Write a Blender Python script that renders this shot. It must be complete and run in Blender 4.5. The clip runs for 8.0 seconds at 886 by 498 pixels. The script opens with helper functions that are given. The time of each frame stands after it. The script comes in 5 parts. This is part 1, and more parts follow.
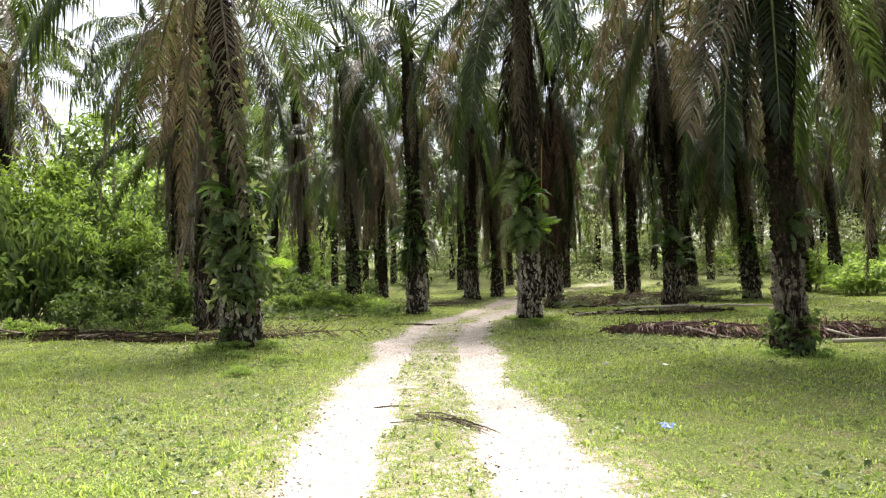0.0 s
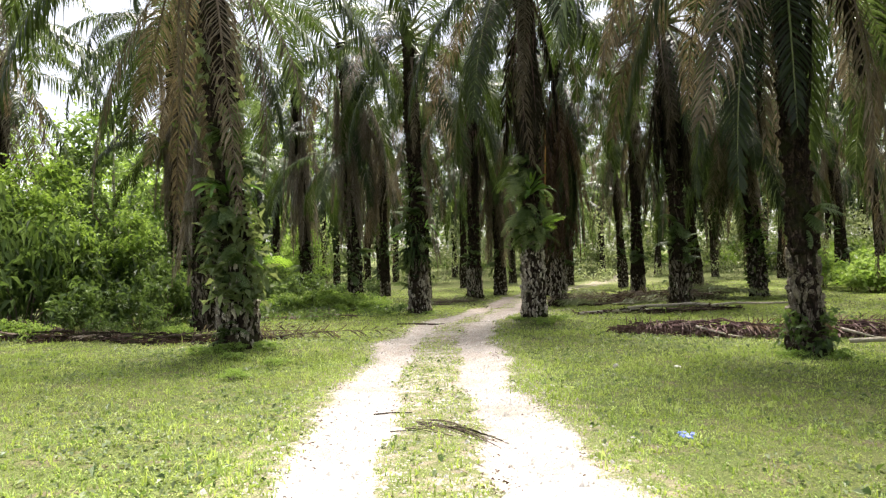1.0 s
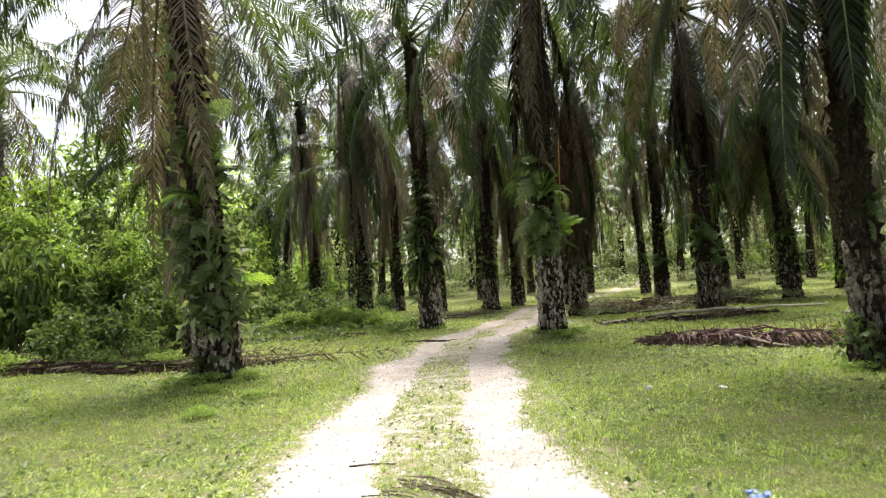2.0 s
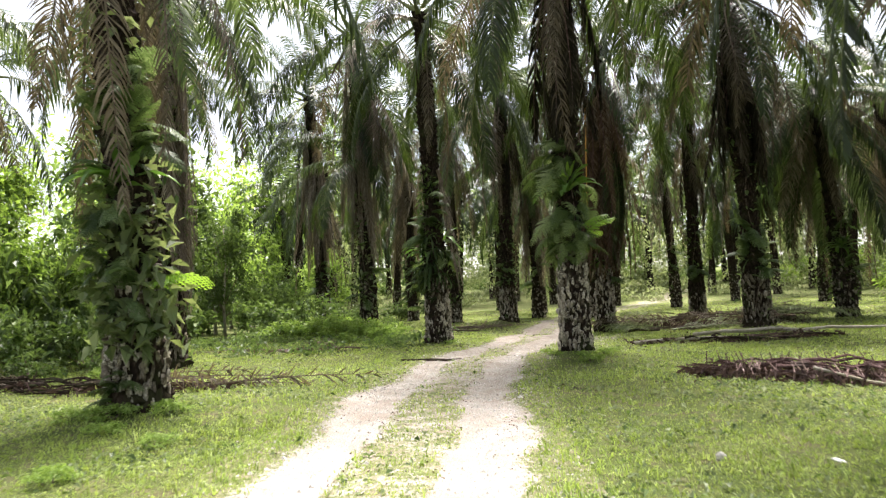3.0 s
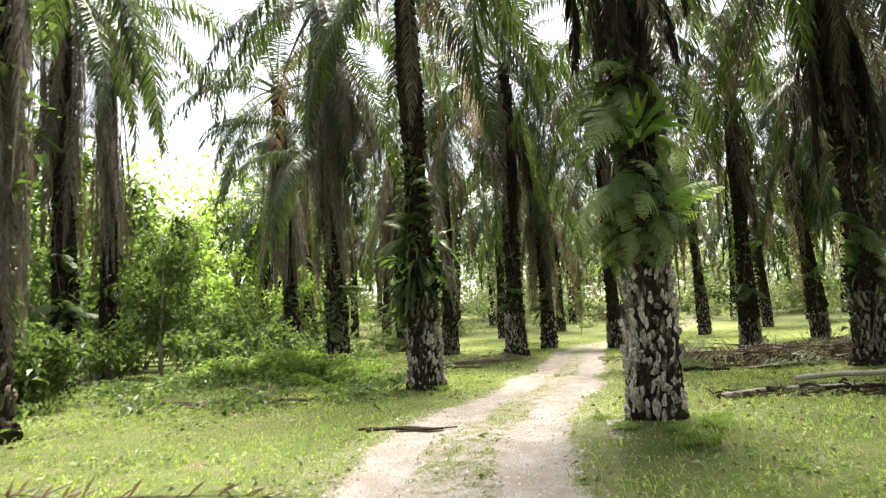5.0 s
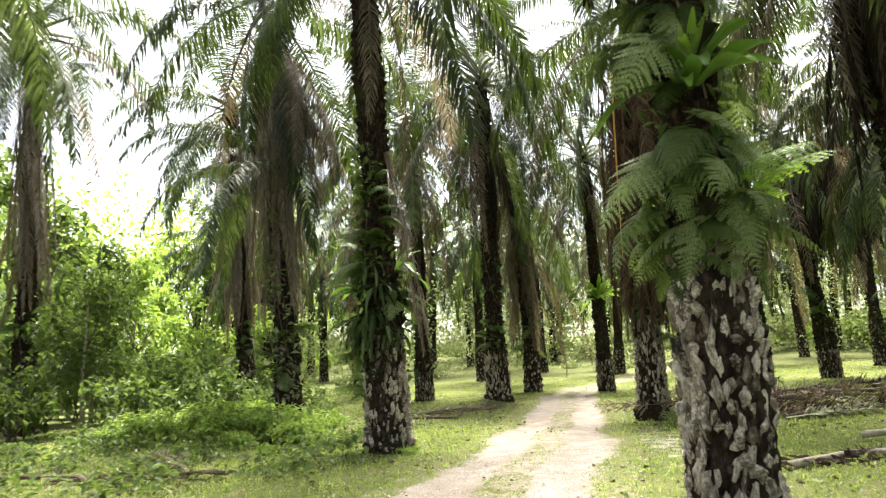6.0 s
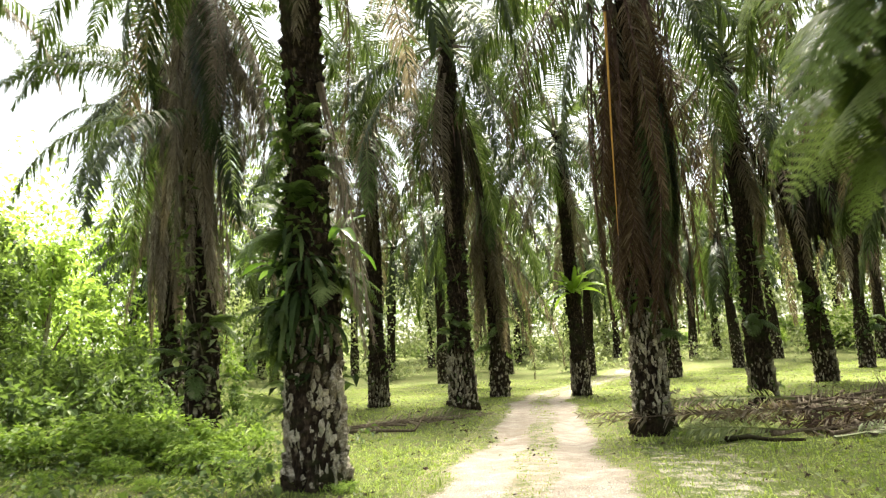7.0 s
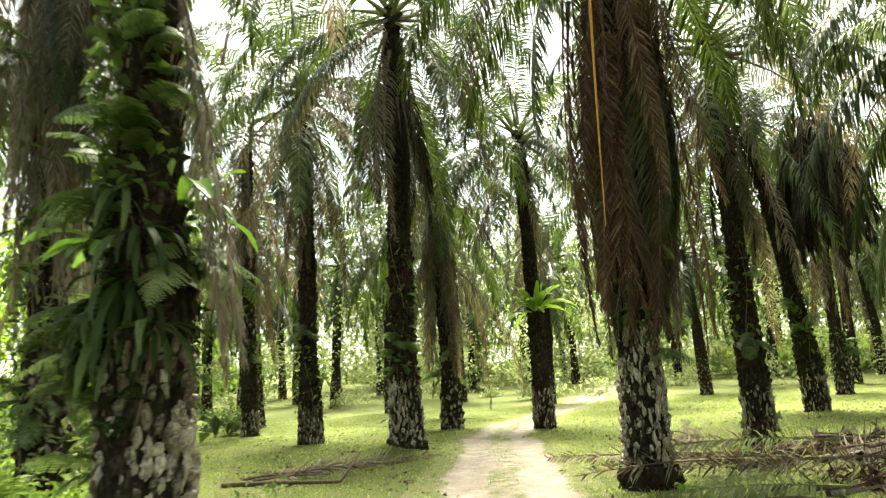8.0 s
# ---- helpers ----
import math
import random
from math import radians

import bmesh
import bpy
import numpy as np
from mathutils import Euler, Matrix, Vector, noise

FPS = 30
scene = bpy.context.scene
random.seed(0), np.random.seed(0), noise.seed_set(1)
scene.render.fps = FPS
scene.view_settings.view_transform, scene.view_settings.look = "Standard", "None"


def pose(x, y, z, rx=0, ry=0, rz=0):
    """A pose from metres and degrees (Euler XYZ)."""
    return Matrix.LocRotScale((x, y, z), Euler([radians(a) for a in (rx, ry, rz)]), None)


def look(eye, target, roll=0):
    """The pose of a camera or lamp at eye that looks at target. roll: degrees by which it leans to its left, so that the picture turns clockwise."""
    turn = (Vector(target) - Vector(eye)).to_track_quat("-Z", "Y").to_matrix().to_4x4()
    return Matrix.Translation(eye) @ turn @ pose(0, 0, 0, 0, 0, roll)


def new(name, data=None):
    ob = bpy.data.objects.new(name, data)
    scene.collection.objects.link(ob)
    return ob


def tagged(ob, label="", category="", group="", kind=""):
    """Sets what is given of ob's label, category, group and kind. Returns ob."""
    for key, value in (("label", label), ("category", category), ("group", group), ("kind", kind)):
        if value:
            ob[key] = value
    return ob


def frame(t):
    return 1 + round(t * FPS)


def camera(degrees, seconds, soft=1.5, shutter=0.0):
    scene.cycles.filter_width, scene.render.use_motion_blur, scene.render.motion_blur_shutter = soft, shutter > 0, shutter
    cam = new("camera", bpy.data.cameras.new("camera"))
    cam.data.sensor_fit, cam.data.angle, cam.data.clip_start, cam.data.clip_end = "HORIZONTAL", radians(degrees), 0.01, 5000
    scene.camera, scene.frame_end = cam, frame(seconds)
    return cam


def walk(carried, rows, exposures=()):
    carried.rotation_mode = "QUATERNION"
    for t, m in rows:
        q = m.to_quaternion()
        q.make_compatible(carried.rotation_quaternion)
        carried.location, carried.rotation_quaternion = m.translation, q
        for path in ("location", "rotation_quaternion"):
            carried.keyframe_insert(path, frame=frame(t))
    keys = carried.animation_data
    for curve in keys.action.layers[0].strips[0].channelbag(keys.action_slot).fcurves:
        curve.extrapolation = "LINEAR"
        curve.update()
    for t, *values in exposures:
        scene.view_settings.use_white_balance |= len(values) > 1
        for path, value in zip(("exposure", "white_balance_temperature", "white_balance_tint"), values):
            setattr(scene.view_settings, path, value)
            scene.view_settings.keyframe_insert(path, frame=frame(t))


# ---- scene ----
cam = camera(64.0, 8.0, 1.3, 0.3)
PATH = [
    (0, (1.148, 1.016, 1.372), (0.959, 3.005, 1.454), -1.2),
    (0.5, (1.125, 1.124, 1.378), (0.934, 3.114, 1.457), -1.3),
    (1, (1.105, 1.424, 1.386), (0.909, 3.413, 1.463), -1.4),
    (1.5, (1.148, 2.029, 1.388), (0.921, 4.015, 1.465), -2.8),
    (1.7, (1.179, 2.343, 1.381), (0.945, 4.327, 1.473), -3.2),
    (2.8, (1.306, 5.254, 1.387), (1.014, 7.228, 1.521), -2.7),
    (3, (1.291, 5.85, 1.39), (0.981, 7.821, 1.531), -2.2),
    (3.5, (1.145, 7.431, 1.407), (0.812, 9.397, 1.562), -2.0),
    (4, (0.92, 8.949, 1.413), (0.556, 10.907, 1.602), -2.0),
    (4.2, (0.8, 9.622, 1.421), (0.445, 11.582, 1.601), -1.2),
    (5.3, (0.407, 13.068, 1.44), (0.13, 15.031, 1.702), -2.9),
    (5.5, (0.347, 13.709, 1.453), (0.075, 15.667, 1.757), -3.1),
    (6, (0.19, 15.359, 1.467), (-0.037, 17.319, 1.792), -3.0),
    (6.5, (0.06, 17.091, 1.49), (-0.099, 19.058, 1.811), -2.5),
    (7, (-0.073, 18.806, 1.5), (-0.195, 20.776, 1.821), -2.9),
    (7.5, (-0.077, 20.567, 1.523), (-0.147, 22.536, 1.868), -3.3),
    (8, (0.008, 22.372, 1.563), (0.018, 24.335, 1.948), -3.1),
]
EXPOSURES = [(0, 2.02, 6450, 15), (1.5, 1.99, 6450, 15), (3.0, 2.25, 6400, 14), (4.0, 2.36, 6450, 13), (5.5, 2.72, 6600, 11), (7.0, 2.78, 7000, 6), (7.5, 2.8, 7150, 2), (8.0, 2.94, 7250, -1)]
walk(cam, [(t, look(eye, target, roll)) for t, eye, target, roll in PATH], EXPOSURES)

# ---- light: a bright hazy sky and a soft, high sun straight ahead ----
SUN_ELEVATION, SUN_AZIMUTH = 66.0, 4.0
world = bpy.data.worlds.new("sky")
scene.world = world
world.use_nodes = True
wn = world.node_tree.nodes
sky = wn.new("ShaderNodeTexSky")
sky.sky_type = "NISHITA"
sky.sun_disc = False
sky.sun_elevation, sky.sun_rotation = radians(SUN_ELEVATION), radians(SUN_AZIMUTH)
sky.air_density, sky.dust_density, sky.ozone_density = 1.0, 2.0, 0.6
wn["Background"].inputs["Strength"].default_value = 0.12
cloud = wn.new("ShaderNodeMix")  # a thin, even layer of white cloud over the blue
cloud.data_type = "RGBA"
cloud.inputs[0].default_value = 0.75
cloud.inputs[7].default_value = (2.45, 2.38, 2.2, 1.0)
world.node_tree.links.new(sky.outputs["Color"], cloud.inputs[6])
world.node_tree.links.new(cloud.outputs[2], wn["Background"].inputs["Color"])
sun = new("sun", bpy.data.lights.new("sun", "SUN"))
sun.data.energy, sun.data.angle, sun.data.color = 5.0, radians(24), (1.0, 0.95, 0.86)
se, sa = radians(SUN_ELEVATION), radians(SUN_AZIMUTH)
sun_way = Vector((math.sin(sa) * math.cos(se), math.cos(sa) * math.cos(se), math.sin(se)))
sun.matrix_world = look(sun_way * 50, (0, 0, 0))


# ---- materials ----
class Nodes:
    """A short way to write node trees."""

    def __init__(self, name):
        self.mat = bpy.data.materials.new(name)
        self.mat.use_nodes = True
        self.tree = self.mat.node_tree
        self.out = self.tree.nodes["Material Output"]
        self.bsdf = self.tree.nodes["Principled BSDF"]

    def put(self, socket, value):
        if isinstance(value, bpy.types.NodeSocket):
            self.tree.links.new(value, socket)
        else:
            socket.default_value = value

    def add(self, kind, out=0, props=None, **values):
        node = self.tree.nodes.new("ShaderNode" + kind)
        for key, value in (props or {}).items():
            if key == "operation":
                node.operation = value
            if key == "attribute_name":
                node.attribute_name = value
        for key, value in values.items():
            self.put(node.inputs[key.replace("_", " ")], value)
        return node.outputs[out]

    def coords(self):
        return self.add("TexCoord", "Object")

    def noise(self, scale, detail=4.0, rough=0.6, where=None):
        return self.add("TexNoise", "Fac", Vector=where or self.coords(), Scale=scale, Detail=detail, Roughness=rough)

    def ramp(self, fac, stops):
        node = self.tree.nodes.new("ShaderNodeValToRGB")
        band = node.color_ramp
        while len(band.elements) < len(stops):
            band.elements.new(0.5)
        for e, (at, col) in zip(band.elements, stops):
            e.position = at
            e.color = (*col, 1) if len(col) == 3 else col
        self.put(node.inputs["Fac"], fac)
        return node.outputs["Color"]

    def mix(self, fac, a, b, how="MIX"):
        node = self.tree.nodes.new("ShaderNodeMix")
        node.data_type, node.blend_type = "RGBA", how
        self.put(node.inputs[0], fac)
        for socket, v in ((node.inputs[6], a), (node.inputs[7], b)):
            self.put(socket, (*v, 1) if isinstance(v, tuple) and len(v) == 3 else v)
        return node.outputs[2]

    def math(self, how, a, b=0.0, c=0.0):
        node = self.tree.nodes.new("ShaderNodeMath")
        node.operation = how
        for socket, v in zip(node.inputs, (a, b, c)):
            self.put(socket, v)
        return node.outputs[0]

    def span(self, v, a, b):
        return self.add("MapRange", Value=v, From_Min=a, From_Max=b)

    def done(self, color, rough=0.8, bump=None, strength=0.4, depth=0.02, gloss=0.3):
        self.put(self.bsdf.inputs["Base Color"], color)
        self.put(self.bsdf.inputs["Roughness"], rough)
        self.bsdf.inputs["Specular IOR Level"].default_value = gloss
        if bump is not None:
            self.put(self.bsdf.inputs["Normal"], self.add("Bump", Strength=strength, Distance=depth, Height=bump))
        return self.mat


def leaf_material(name, dark, light, pale, glow=0.35, rough=0.45, gloss=0.4, across=0.5, patch=0.0):
    """A leaf: its colour varies from leaf to leaf and along the blade, and some light comes through."""
    n = Nodes(name)
    island = n.add("NewGeometry", "Random Per Island")
    each = n.add("ObjectInfo", "Random")
    v = n.math("MULTIPLY_ADD", island, across, n.math("MULTIPLY", each, 1.0 - across))
    v = n.math("MULTIPLY_ADD", n.noise(1.7, 3.0), 0.6, n.math("SUBTRACT", v, 0.3))
    color = n.ramp(v, [(0.1, dark), (0.6, light), (0.97, pale)])
    color = n.mix(n.span(n.noise(35.0, 3.0), 0.55, 0.8), color, tuple(0.55 * c for c in light))
    if patch:
        color = n.mix(n.math("MULTIPLY", n.span(n.noise(0.55, 4.0, 0.65), 0.42, 0.66), patch), color, tuple(c * k for c, k in zip(light, (0.5, 0.62, 0.45))))
        color = n.mix(n.math("MULTIPLY", n.span(n.noise(1.4, 4.0, 0.6), 0.55, 0.72), patch), color, pale)
        color = n.mix(n.math("MULTIPLY", n.span(n.noise(6.5, 3.0, 0.6), 0.5, 0.64), 0.8 * patch), color, tuple(0.42 * c for c in light))
        color = n.mix(n.math("MULTIPLY", n.span(n.noise(0.9, 5.0, 0.7), 0.55, 0.7), 0.7 * patch), color, (0.3, 0.26, 0.165))
    n.done(color, rough, n.noise(60.0, 2.0), 0.25, 0.004, gloss)
    through_leaf = n.add("BsdfTranslucent", Color=n.mix(0.5, color, (min(1, light[0] * 2.2), min(1, light[1] * 2.0), light[2])))
    both = n.tree.nodes.new("ShaderNodeMixShader")
    both.inputs[0].default_value = glow
    n.tree.links.new(n.bsdf.outputs[0], both.inputs[1])
    n.tree.links.new(through_leaf, both.inputs[2])
    n.tree.links.new(both.outputs[0], n.out.inputs["Surface"])
    return n.mat


LIVE = leaf_material("palm_leaf", (0.005, 0.01, 0.003), (0.03, 0.05, 0.013), (0.15, 0.2, 0.075), 0.4, 0.4, 0.34, 0.4)
DEAD = leaf_material("dry_palm_leaf", (0.028, 0.024, 0.018), (0.115, 0.096, 0.074), (0.31, 0.275, 0.225), 0.25, 0.8, 0.15, 0.4)
GREY_DRY = leaf_material("grey_dry_palm_leaf", (0.05, 0.042, 0.035), (0.18, 0.152, 0.13), (0.42, 0.37, 0.325), 0.3, 0.8, 0.15, 0.4)
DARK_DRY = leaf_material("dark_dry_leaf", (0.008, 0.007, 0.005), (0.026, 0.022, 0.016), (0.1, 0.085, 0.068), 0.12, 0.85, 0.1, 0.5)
RUSTY = leaf_material("rusty_palm_leaf", (0.022, 0.014, 0.01), (0.085, 0.054, 0.036), (0.27, 0.205, 0.15), 0.2, 0.85, 0.15, 0.5)
FERN = leaf_material("fern_leaf", (0.016, 0.034, 0.01), (0.075, 0.12, 0.043), (0.23, 0.3, 0.145), 0.42, 0.5, 0.25, 0.4)
LITTER = leaf_material("rotting_leaf", (0.025, 0.017, 0.016), (0.075, 0.05, 0.047), (0.22, 0.16, 0.15), 0.12, 0.85, 0.1, 0.5)
CLIMBER = leaf_material("climber_leaf", (0.06, 0.085, 0.04), (0.16, 0.205, 0.1), (0.36, 0.4, 0.24), 0.4, 0.5, 0.35, 0.6)
# darker copy of the nest fern leaf below, with shade put into its colour
SHADED_NEST = leaf_material("shaded_nest_fern_leaf", (0.01, 0.02, 0.006), (0.034, 0.06, 0.018), (0.12, 0.16, 0.07), 0.25, 0.6, 0.15, 0.3)
NEST = leaf_material("nest_fern_leaf", (0.035, 0.08, 0.015), (0.08, 0.17, 0.03), (0.24, 0.36, 0.09), 0.4, 0.35, 0.5, 0.3)
LACY = leaf_material("lacy_fern_leaf", (0.02, 0.038, 0.011), (0.092, 0.142, 0.046), (0.27, 0.33, 0.15), 0.43, 0.5, 0.25, 0.2)
LIME = leaf_material("young_leaf", (0.1, 0.2, 0.03), (0.2, 0.34, 0.05), (0.3, 0.45, 0.1), 0.45, 0.45, 0.3, 0.5)
SHRUB = leaf_material("shrub_leaf", (0.018, 0.035, 0.01), (0.075, 0.125, 0.035), (0.22, 0.3, 0.1), 0.42, 0.45, 0.3, 0.75)
# brighter copy of the shrub leaf; sunlight on gaps and far trees is in its colour
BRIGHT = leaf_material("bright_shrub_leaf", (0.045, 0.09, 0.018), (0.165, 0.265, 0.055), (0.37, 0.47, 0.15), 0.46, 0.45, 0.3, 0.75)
GRASS = leaf_material("grass_blade", (0.055, 0.09, 0.019), (0.27, 0.37, 0.095), (0.54, 0.62, 0.24), 0.42, 0.6, 0.2, 1.0, 0.85)


def make_bark(name, low, mid, high, moss):
    n = Nodes(name)
    where = n.coords()
    stretched = n.add("Mapping", Vector=where, Scale=(1.0, 1.0, 0.35))
    grain = n.noise(16.0, 6.0, 0.7, stretched)
    color = n.ramp(grain, [(0.3, low), (0.52, mid), (0.75, high)])
    color = n.mix(n.span(n.noise(2.3, 4.0, 0.6, where), 0.5, 0.68), color, moss)
    color = n.mix(n.span(n.noise(7.0, 5.0, 0.7, where), 0.62, 0.75), color, tuple(min(1, 2.0 * c) for c in high))
    return n.done(color, 0.95, grain, 0.9, 0.03, 0.04)


BARK = make_bark("palm_bark", (0.004, 0.0032, 0.0027), (0.02, 0.0145, 0.0115), (0.1, 0.075, 0.06), (0.026, 0.03, 0.013))


def make_scarred_bark():
    """Dark bark whose lower trunk keeps pale scars of cut leaves."""
    n = Nodes("scarred_bark")
    where = n.coords()
    grain = n.noise(16.0, 6.0, 0.7, n.add("Mapping", Vector=where, Scale=(1.0, 1.0, 0.35)))
    color = n.ramp(grain, [(0.3, (0.004, 0.0032, 0.0027)), (0.52, (0.02, 0.0145, 0.0115)), (0.75, (0.1, 0.075, 0.06))])
    color = n.mix(n.span(n.noise(2.3, 4.0, 0.6, where), 0.5, 0.68), color, (0.026, 0.03, 0.013))
    cells = n.add("Mapping", Vector=where, Scale=(1.0, 1.0, 0.5))
    scar = n.span(n.add("TexVoronoi", "Distance", Vector=cells, Scale=8.5), 0.5, 0.3)
    keep = n.span(n.math("SUBTRACT", n.noise(5.0, 3.0, 0.6, where), n.math("MULTIPLY", n.add("SeparateXYZ", "Z", Vector=where), 0.085)), 0.3, 0.4)
    color = n.mix(n.math("MULTIPLY", n.math("MULTIPLY", scar, keep), 0.85), color, n.ramp(grain, [(0.35, (0.12, 0.1, 0.075)), (0.6, (0.42, 0.385, 0.32))]))
    return n.done(color, 0.95, grain, 0.9, 0.03, 0.04)


SCARRED_BARK = make_scarred_bark()
FIBRE = make_bark("root_fibre", (0.012, 0.009, 0.007), (0.03, 0.022, 0.016), (0.07, 0.055, 0.04), (0.035, 0.04, 0.018))
WOOD = make_bark("dry_wood", (0.05, 0.038, 0.03), (0.13, 0.1, 0.08), (0.26, 0.22, 0.18), (0.1, 0.085, 0.06))
PALE_WOOD = make_bark("pale_wood", (0.2, 0.17, 0.14), (0.36, 0.33, 0.28), (0.52, 0.48, 0.42), (0.3, 0.28, 0.2))
RED_WOOD = make_bark("red_petiole", (0.03, 0.018, 0.018), (0.11, 0.066, 0.063), (0.3, 0.22, 0.21), (0.09, 0.068, 0.062))

PINK_WOOD = make_bark("pinkish_petiole", (0.08, 0.05, 0.045), (0.24, 0.165, 0.155), (0.42, 0.33, 0.31), (0.16, 0.12, 0.1))


def make_scale(name, low, mid, high, lichen):
    n = Nodes(name)
    each = n.add("ObjectInfo", "Random")
    where = n.add("VectorMath", "Vector", {"operation": "ADD"})
    n.tree.links.new(n.coords(), where.node.inputs[0])
    n.tree.links.new(n.math("MULTIPLY", each, 37.0), where.node.inputs[1])
    own = n.ramp(each, [(0.05, low), (0.4, mid), (0.85, high)])
    grain = n.noise(34.0, 6.0, 0.8, n.add("Mapping", Vector=where, Scale=(1.0, 1.0, 0.4)))
    color = n.mix(n.span(grain, 0.45, 0.68), own, (0.05, 0.039, 0.028))
    color = n.mix(n.span(n.noise(15.0, 6.0, 0.8, where), 0.47, 0.6), color, lichen)
    color = n.mix(n.span(n.noise(11.0, 6.0, 0.85, n.add("Mapping", Vector=where, Scale=(1.6, 1.6, 0.3))), 0.55, 0.66), color, (0.03, 0.024, 0.018))
    color = n.mix(n.span(n.noise(3.0, 3.0, 0.6, where), 0.62, 0.75), color, (0.06, 0.075, 0.03))
    return n.done(color, 0.9, grain, 0.8, 0.015, 0.1)


SCALE = make_scale("leaf_base", (0.085, 0.07, 0.052), (0.235, 0.205, 0.165), (0.44, 0.4, 0.335), (0.55, 0.51, 0.44))
DARK_SCALE = make_scale("dark_leaf_base", (0.022, 0.017, 0.012), (0.085, 0.067, 0.05), (0.2, 0.17, 0.13), (0.26, 0.235, 0.19))


def make_petiole(name, low, high):
    n = Nodes(name)
    each = n.add("ObjectInfo", "Random")
    color = n.ramp(n.math("MULTIPLY_ADD", n.noise(6.0, 3.0), 0.7, n.math("MULTIPLY", each, 0.3)), [(0.25, low), (0.75, high)])
    return n.done(color, 0.55, n.noise(40.0), 0.3, 0.005)


GREEN_STALK = make_petiole("green_stalk", (0.07, 0.09, 0.03), (0.2, 0.22, 0.09))
AMBER = make_petiole("amber_stalk", (0.42, 0.19, 0.04), (0.62, 0.33, 0.09))


def make_ground():
    n = Nodes("grassy_ground")
    where = n.coords()
    big = n.noise(0.35, 4.0, 0.6, where)
    mid = n.noise(2.6, 5.0, 0.65, where)
    fine = n.noise(45.0, 5.0, 0.75, where)
    # turf darkened so its colour holds the deep shade between grass blades
    turf = n.ramp(fine, [(0.3, (0.022, 0.032, 0.008)), (0.52, (0.08, 0.105, 0.028)), (0.75, (0.2, 0.235, 0.08))])
    soil = n.ramp(fine, [(0.3, (0.07, 0.055, 0.035)), (0.7, (0.2, 0.165, 0.11))])
    color = n.mix(n.math("MULTIPLY", n.span(mid, 0.5, 0.66), 0.8), turf, soil)
    color = n.mix(n.math("MULTIPLY", n.span(big, 0.45, 0.7), 0.6), color, n.ramp(fine, [(0.35, (0.05, 0.05, 0.02)), (0.6, (0.2, 0.2, 0.085))]))
    sand = n.ramp(fine, [(0.28, (0.2, 0.17, 0.13)), (0.5, (0.37, 0.335, 0.285)), (0.75, (0.55, 0.51, 0.46))])
    worn = n.add("Attribute", "Fac", props={"attribute_name": "worn"})
    edge = n.math("ADD", worn, n.math("MULTIPLY", n.math("SUBTRACT", mid, 0.5), 1.1))
    edge = n.math("ADD", edge, n.math("MULTIPLY", n.math("SUBTRACT", fine, 0.5), 0.8))
    color = n.mix(n.span(edge, 0.42, 0.62), color, sand)
    return n.done(color, 0.95, n.math("ADD", fine, mid), 0.8, 0.03, 0.1)


def make_gravel():
    n = Nodes("pale_gravel")
    where = n.coords()
    cells = n.add("TexVoronoi", "Distance", Vector=where, Scale=26.0)
    tint = n.add("TexVoronoi", "Color", Vector=where, Scale=26.0)
    fine = n.noise(60.0, 5.0, 0.75, where)
    color = n.ramp(fine, [(0.3, (0.17, 0.15, 0.13)), (0.5, (0.36, 0.335, 0.305)), (0.72, (0.54, 0.52, 0.49))])
    color = n.mix(0.1, color, tint, "SOFT_LIGHT")
    patch = n.noise(1.3, 5.0, 0.65, where)
    color = n.mix(n.math("MULTIPLY", n.span(patch, 0.43, 0.62), 0.75), color, (0.25, 0.205, 0.165))
    color = n.mix(n.math("MULTIPLY", n.span(n.noise(9.0, 6.0, 0.75, where), 0.6, 0.72), 0.7), color, (0.2, 0.17, 0.12))
    along = n.add("SeparateXYZ", "Y", Vector=where)  # farther on the gravel thins over brown earth; palm shade is painted in too
    earth_shade = n.math("MULTIPLY", n.span(along, 7.0, 24.0), n.span(n.noise(2.4, 5.0, 0.7, where), 0.28, 0.6))
    color = n.mix(n.math("MULTIPLY", earth_shade, 0.86), color, n.ramp(fine, [(0.3, (0.12, 0.094, 0.073)), (0.7, (0.26, 0.22, 0.185))]))
    speck = n.noise(38.0, 5.0, 0.8, where)  # small dark stones and leaf bits between the pale ones
    color = n.mix(n.math("MULTIPLY", n.span(speck, 0.56, 0.68), 0.7), color, (0.12, 0.1, 0.075))
    turf = n.ramp(fine, [(0.3, (0.03, 0.04, 0.011)), (0.52, (0.1, 0.12, 0.036)), (0.75, (0.22, 0.24, 0.09))])
    turf = n.mix(n.span(n.noise(5.0, 4.0, 0.7, where), 0.45, 0.65), turf, n.ramp(fine, [(0.3, (0.09, 0.075, 0.05)), (0.7, (0.27, 0.235, 0.16))]))
    worn = n.add("Attribute", "Fac", props={"attribute_name": "worn"})
    rim = n.math("MULTIPLY_ADD", n.math("SUBTRACT", n.noise(3.1, 6.0, 0.75, where), 0.5), 1.9, worn)
    rim = n.math("MULTIPLY_ADD", n.math("SUBTRACT", n.noise(24.0, 5.0, 0.8, where), 0.5), 1.8, rim)
    color = n.mix(n.span(rim, 0.36, 0.6), turf, color)
    height = n.math("SUBTRACT", fine, n.math("MULTIPLY", cells, 0.9))
    return n.done(color, 0.95, height, 0.7, 0.02, 0.15)


GROUND, GRAVEL = make_ground(), make_gravel()
STONE = make_bark("pale_stone", (0.25, 0.24, 0.21), (0.42, 0.4, 0.37), (0.55, 0.53, 0.5), (0.35, 0.33, 0.28))


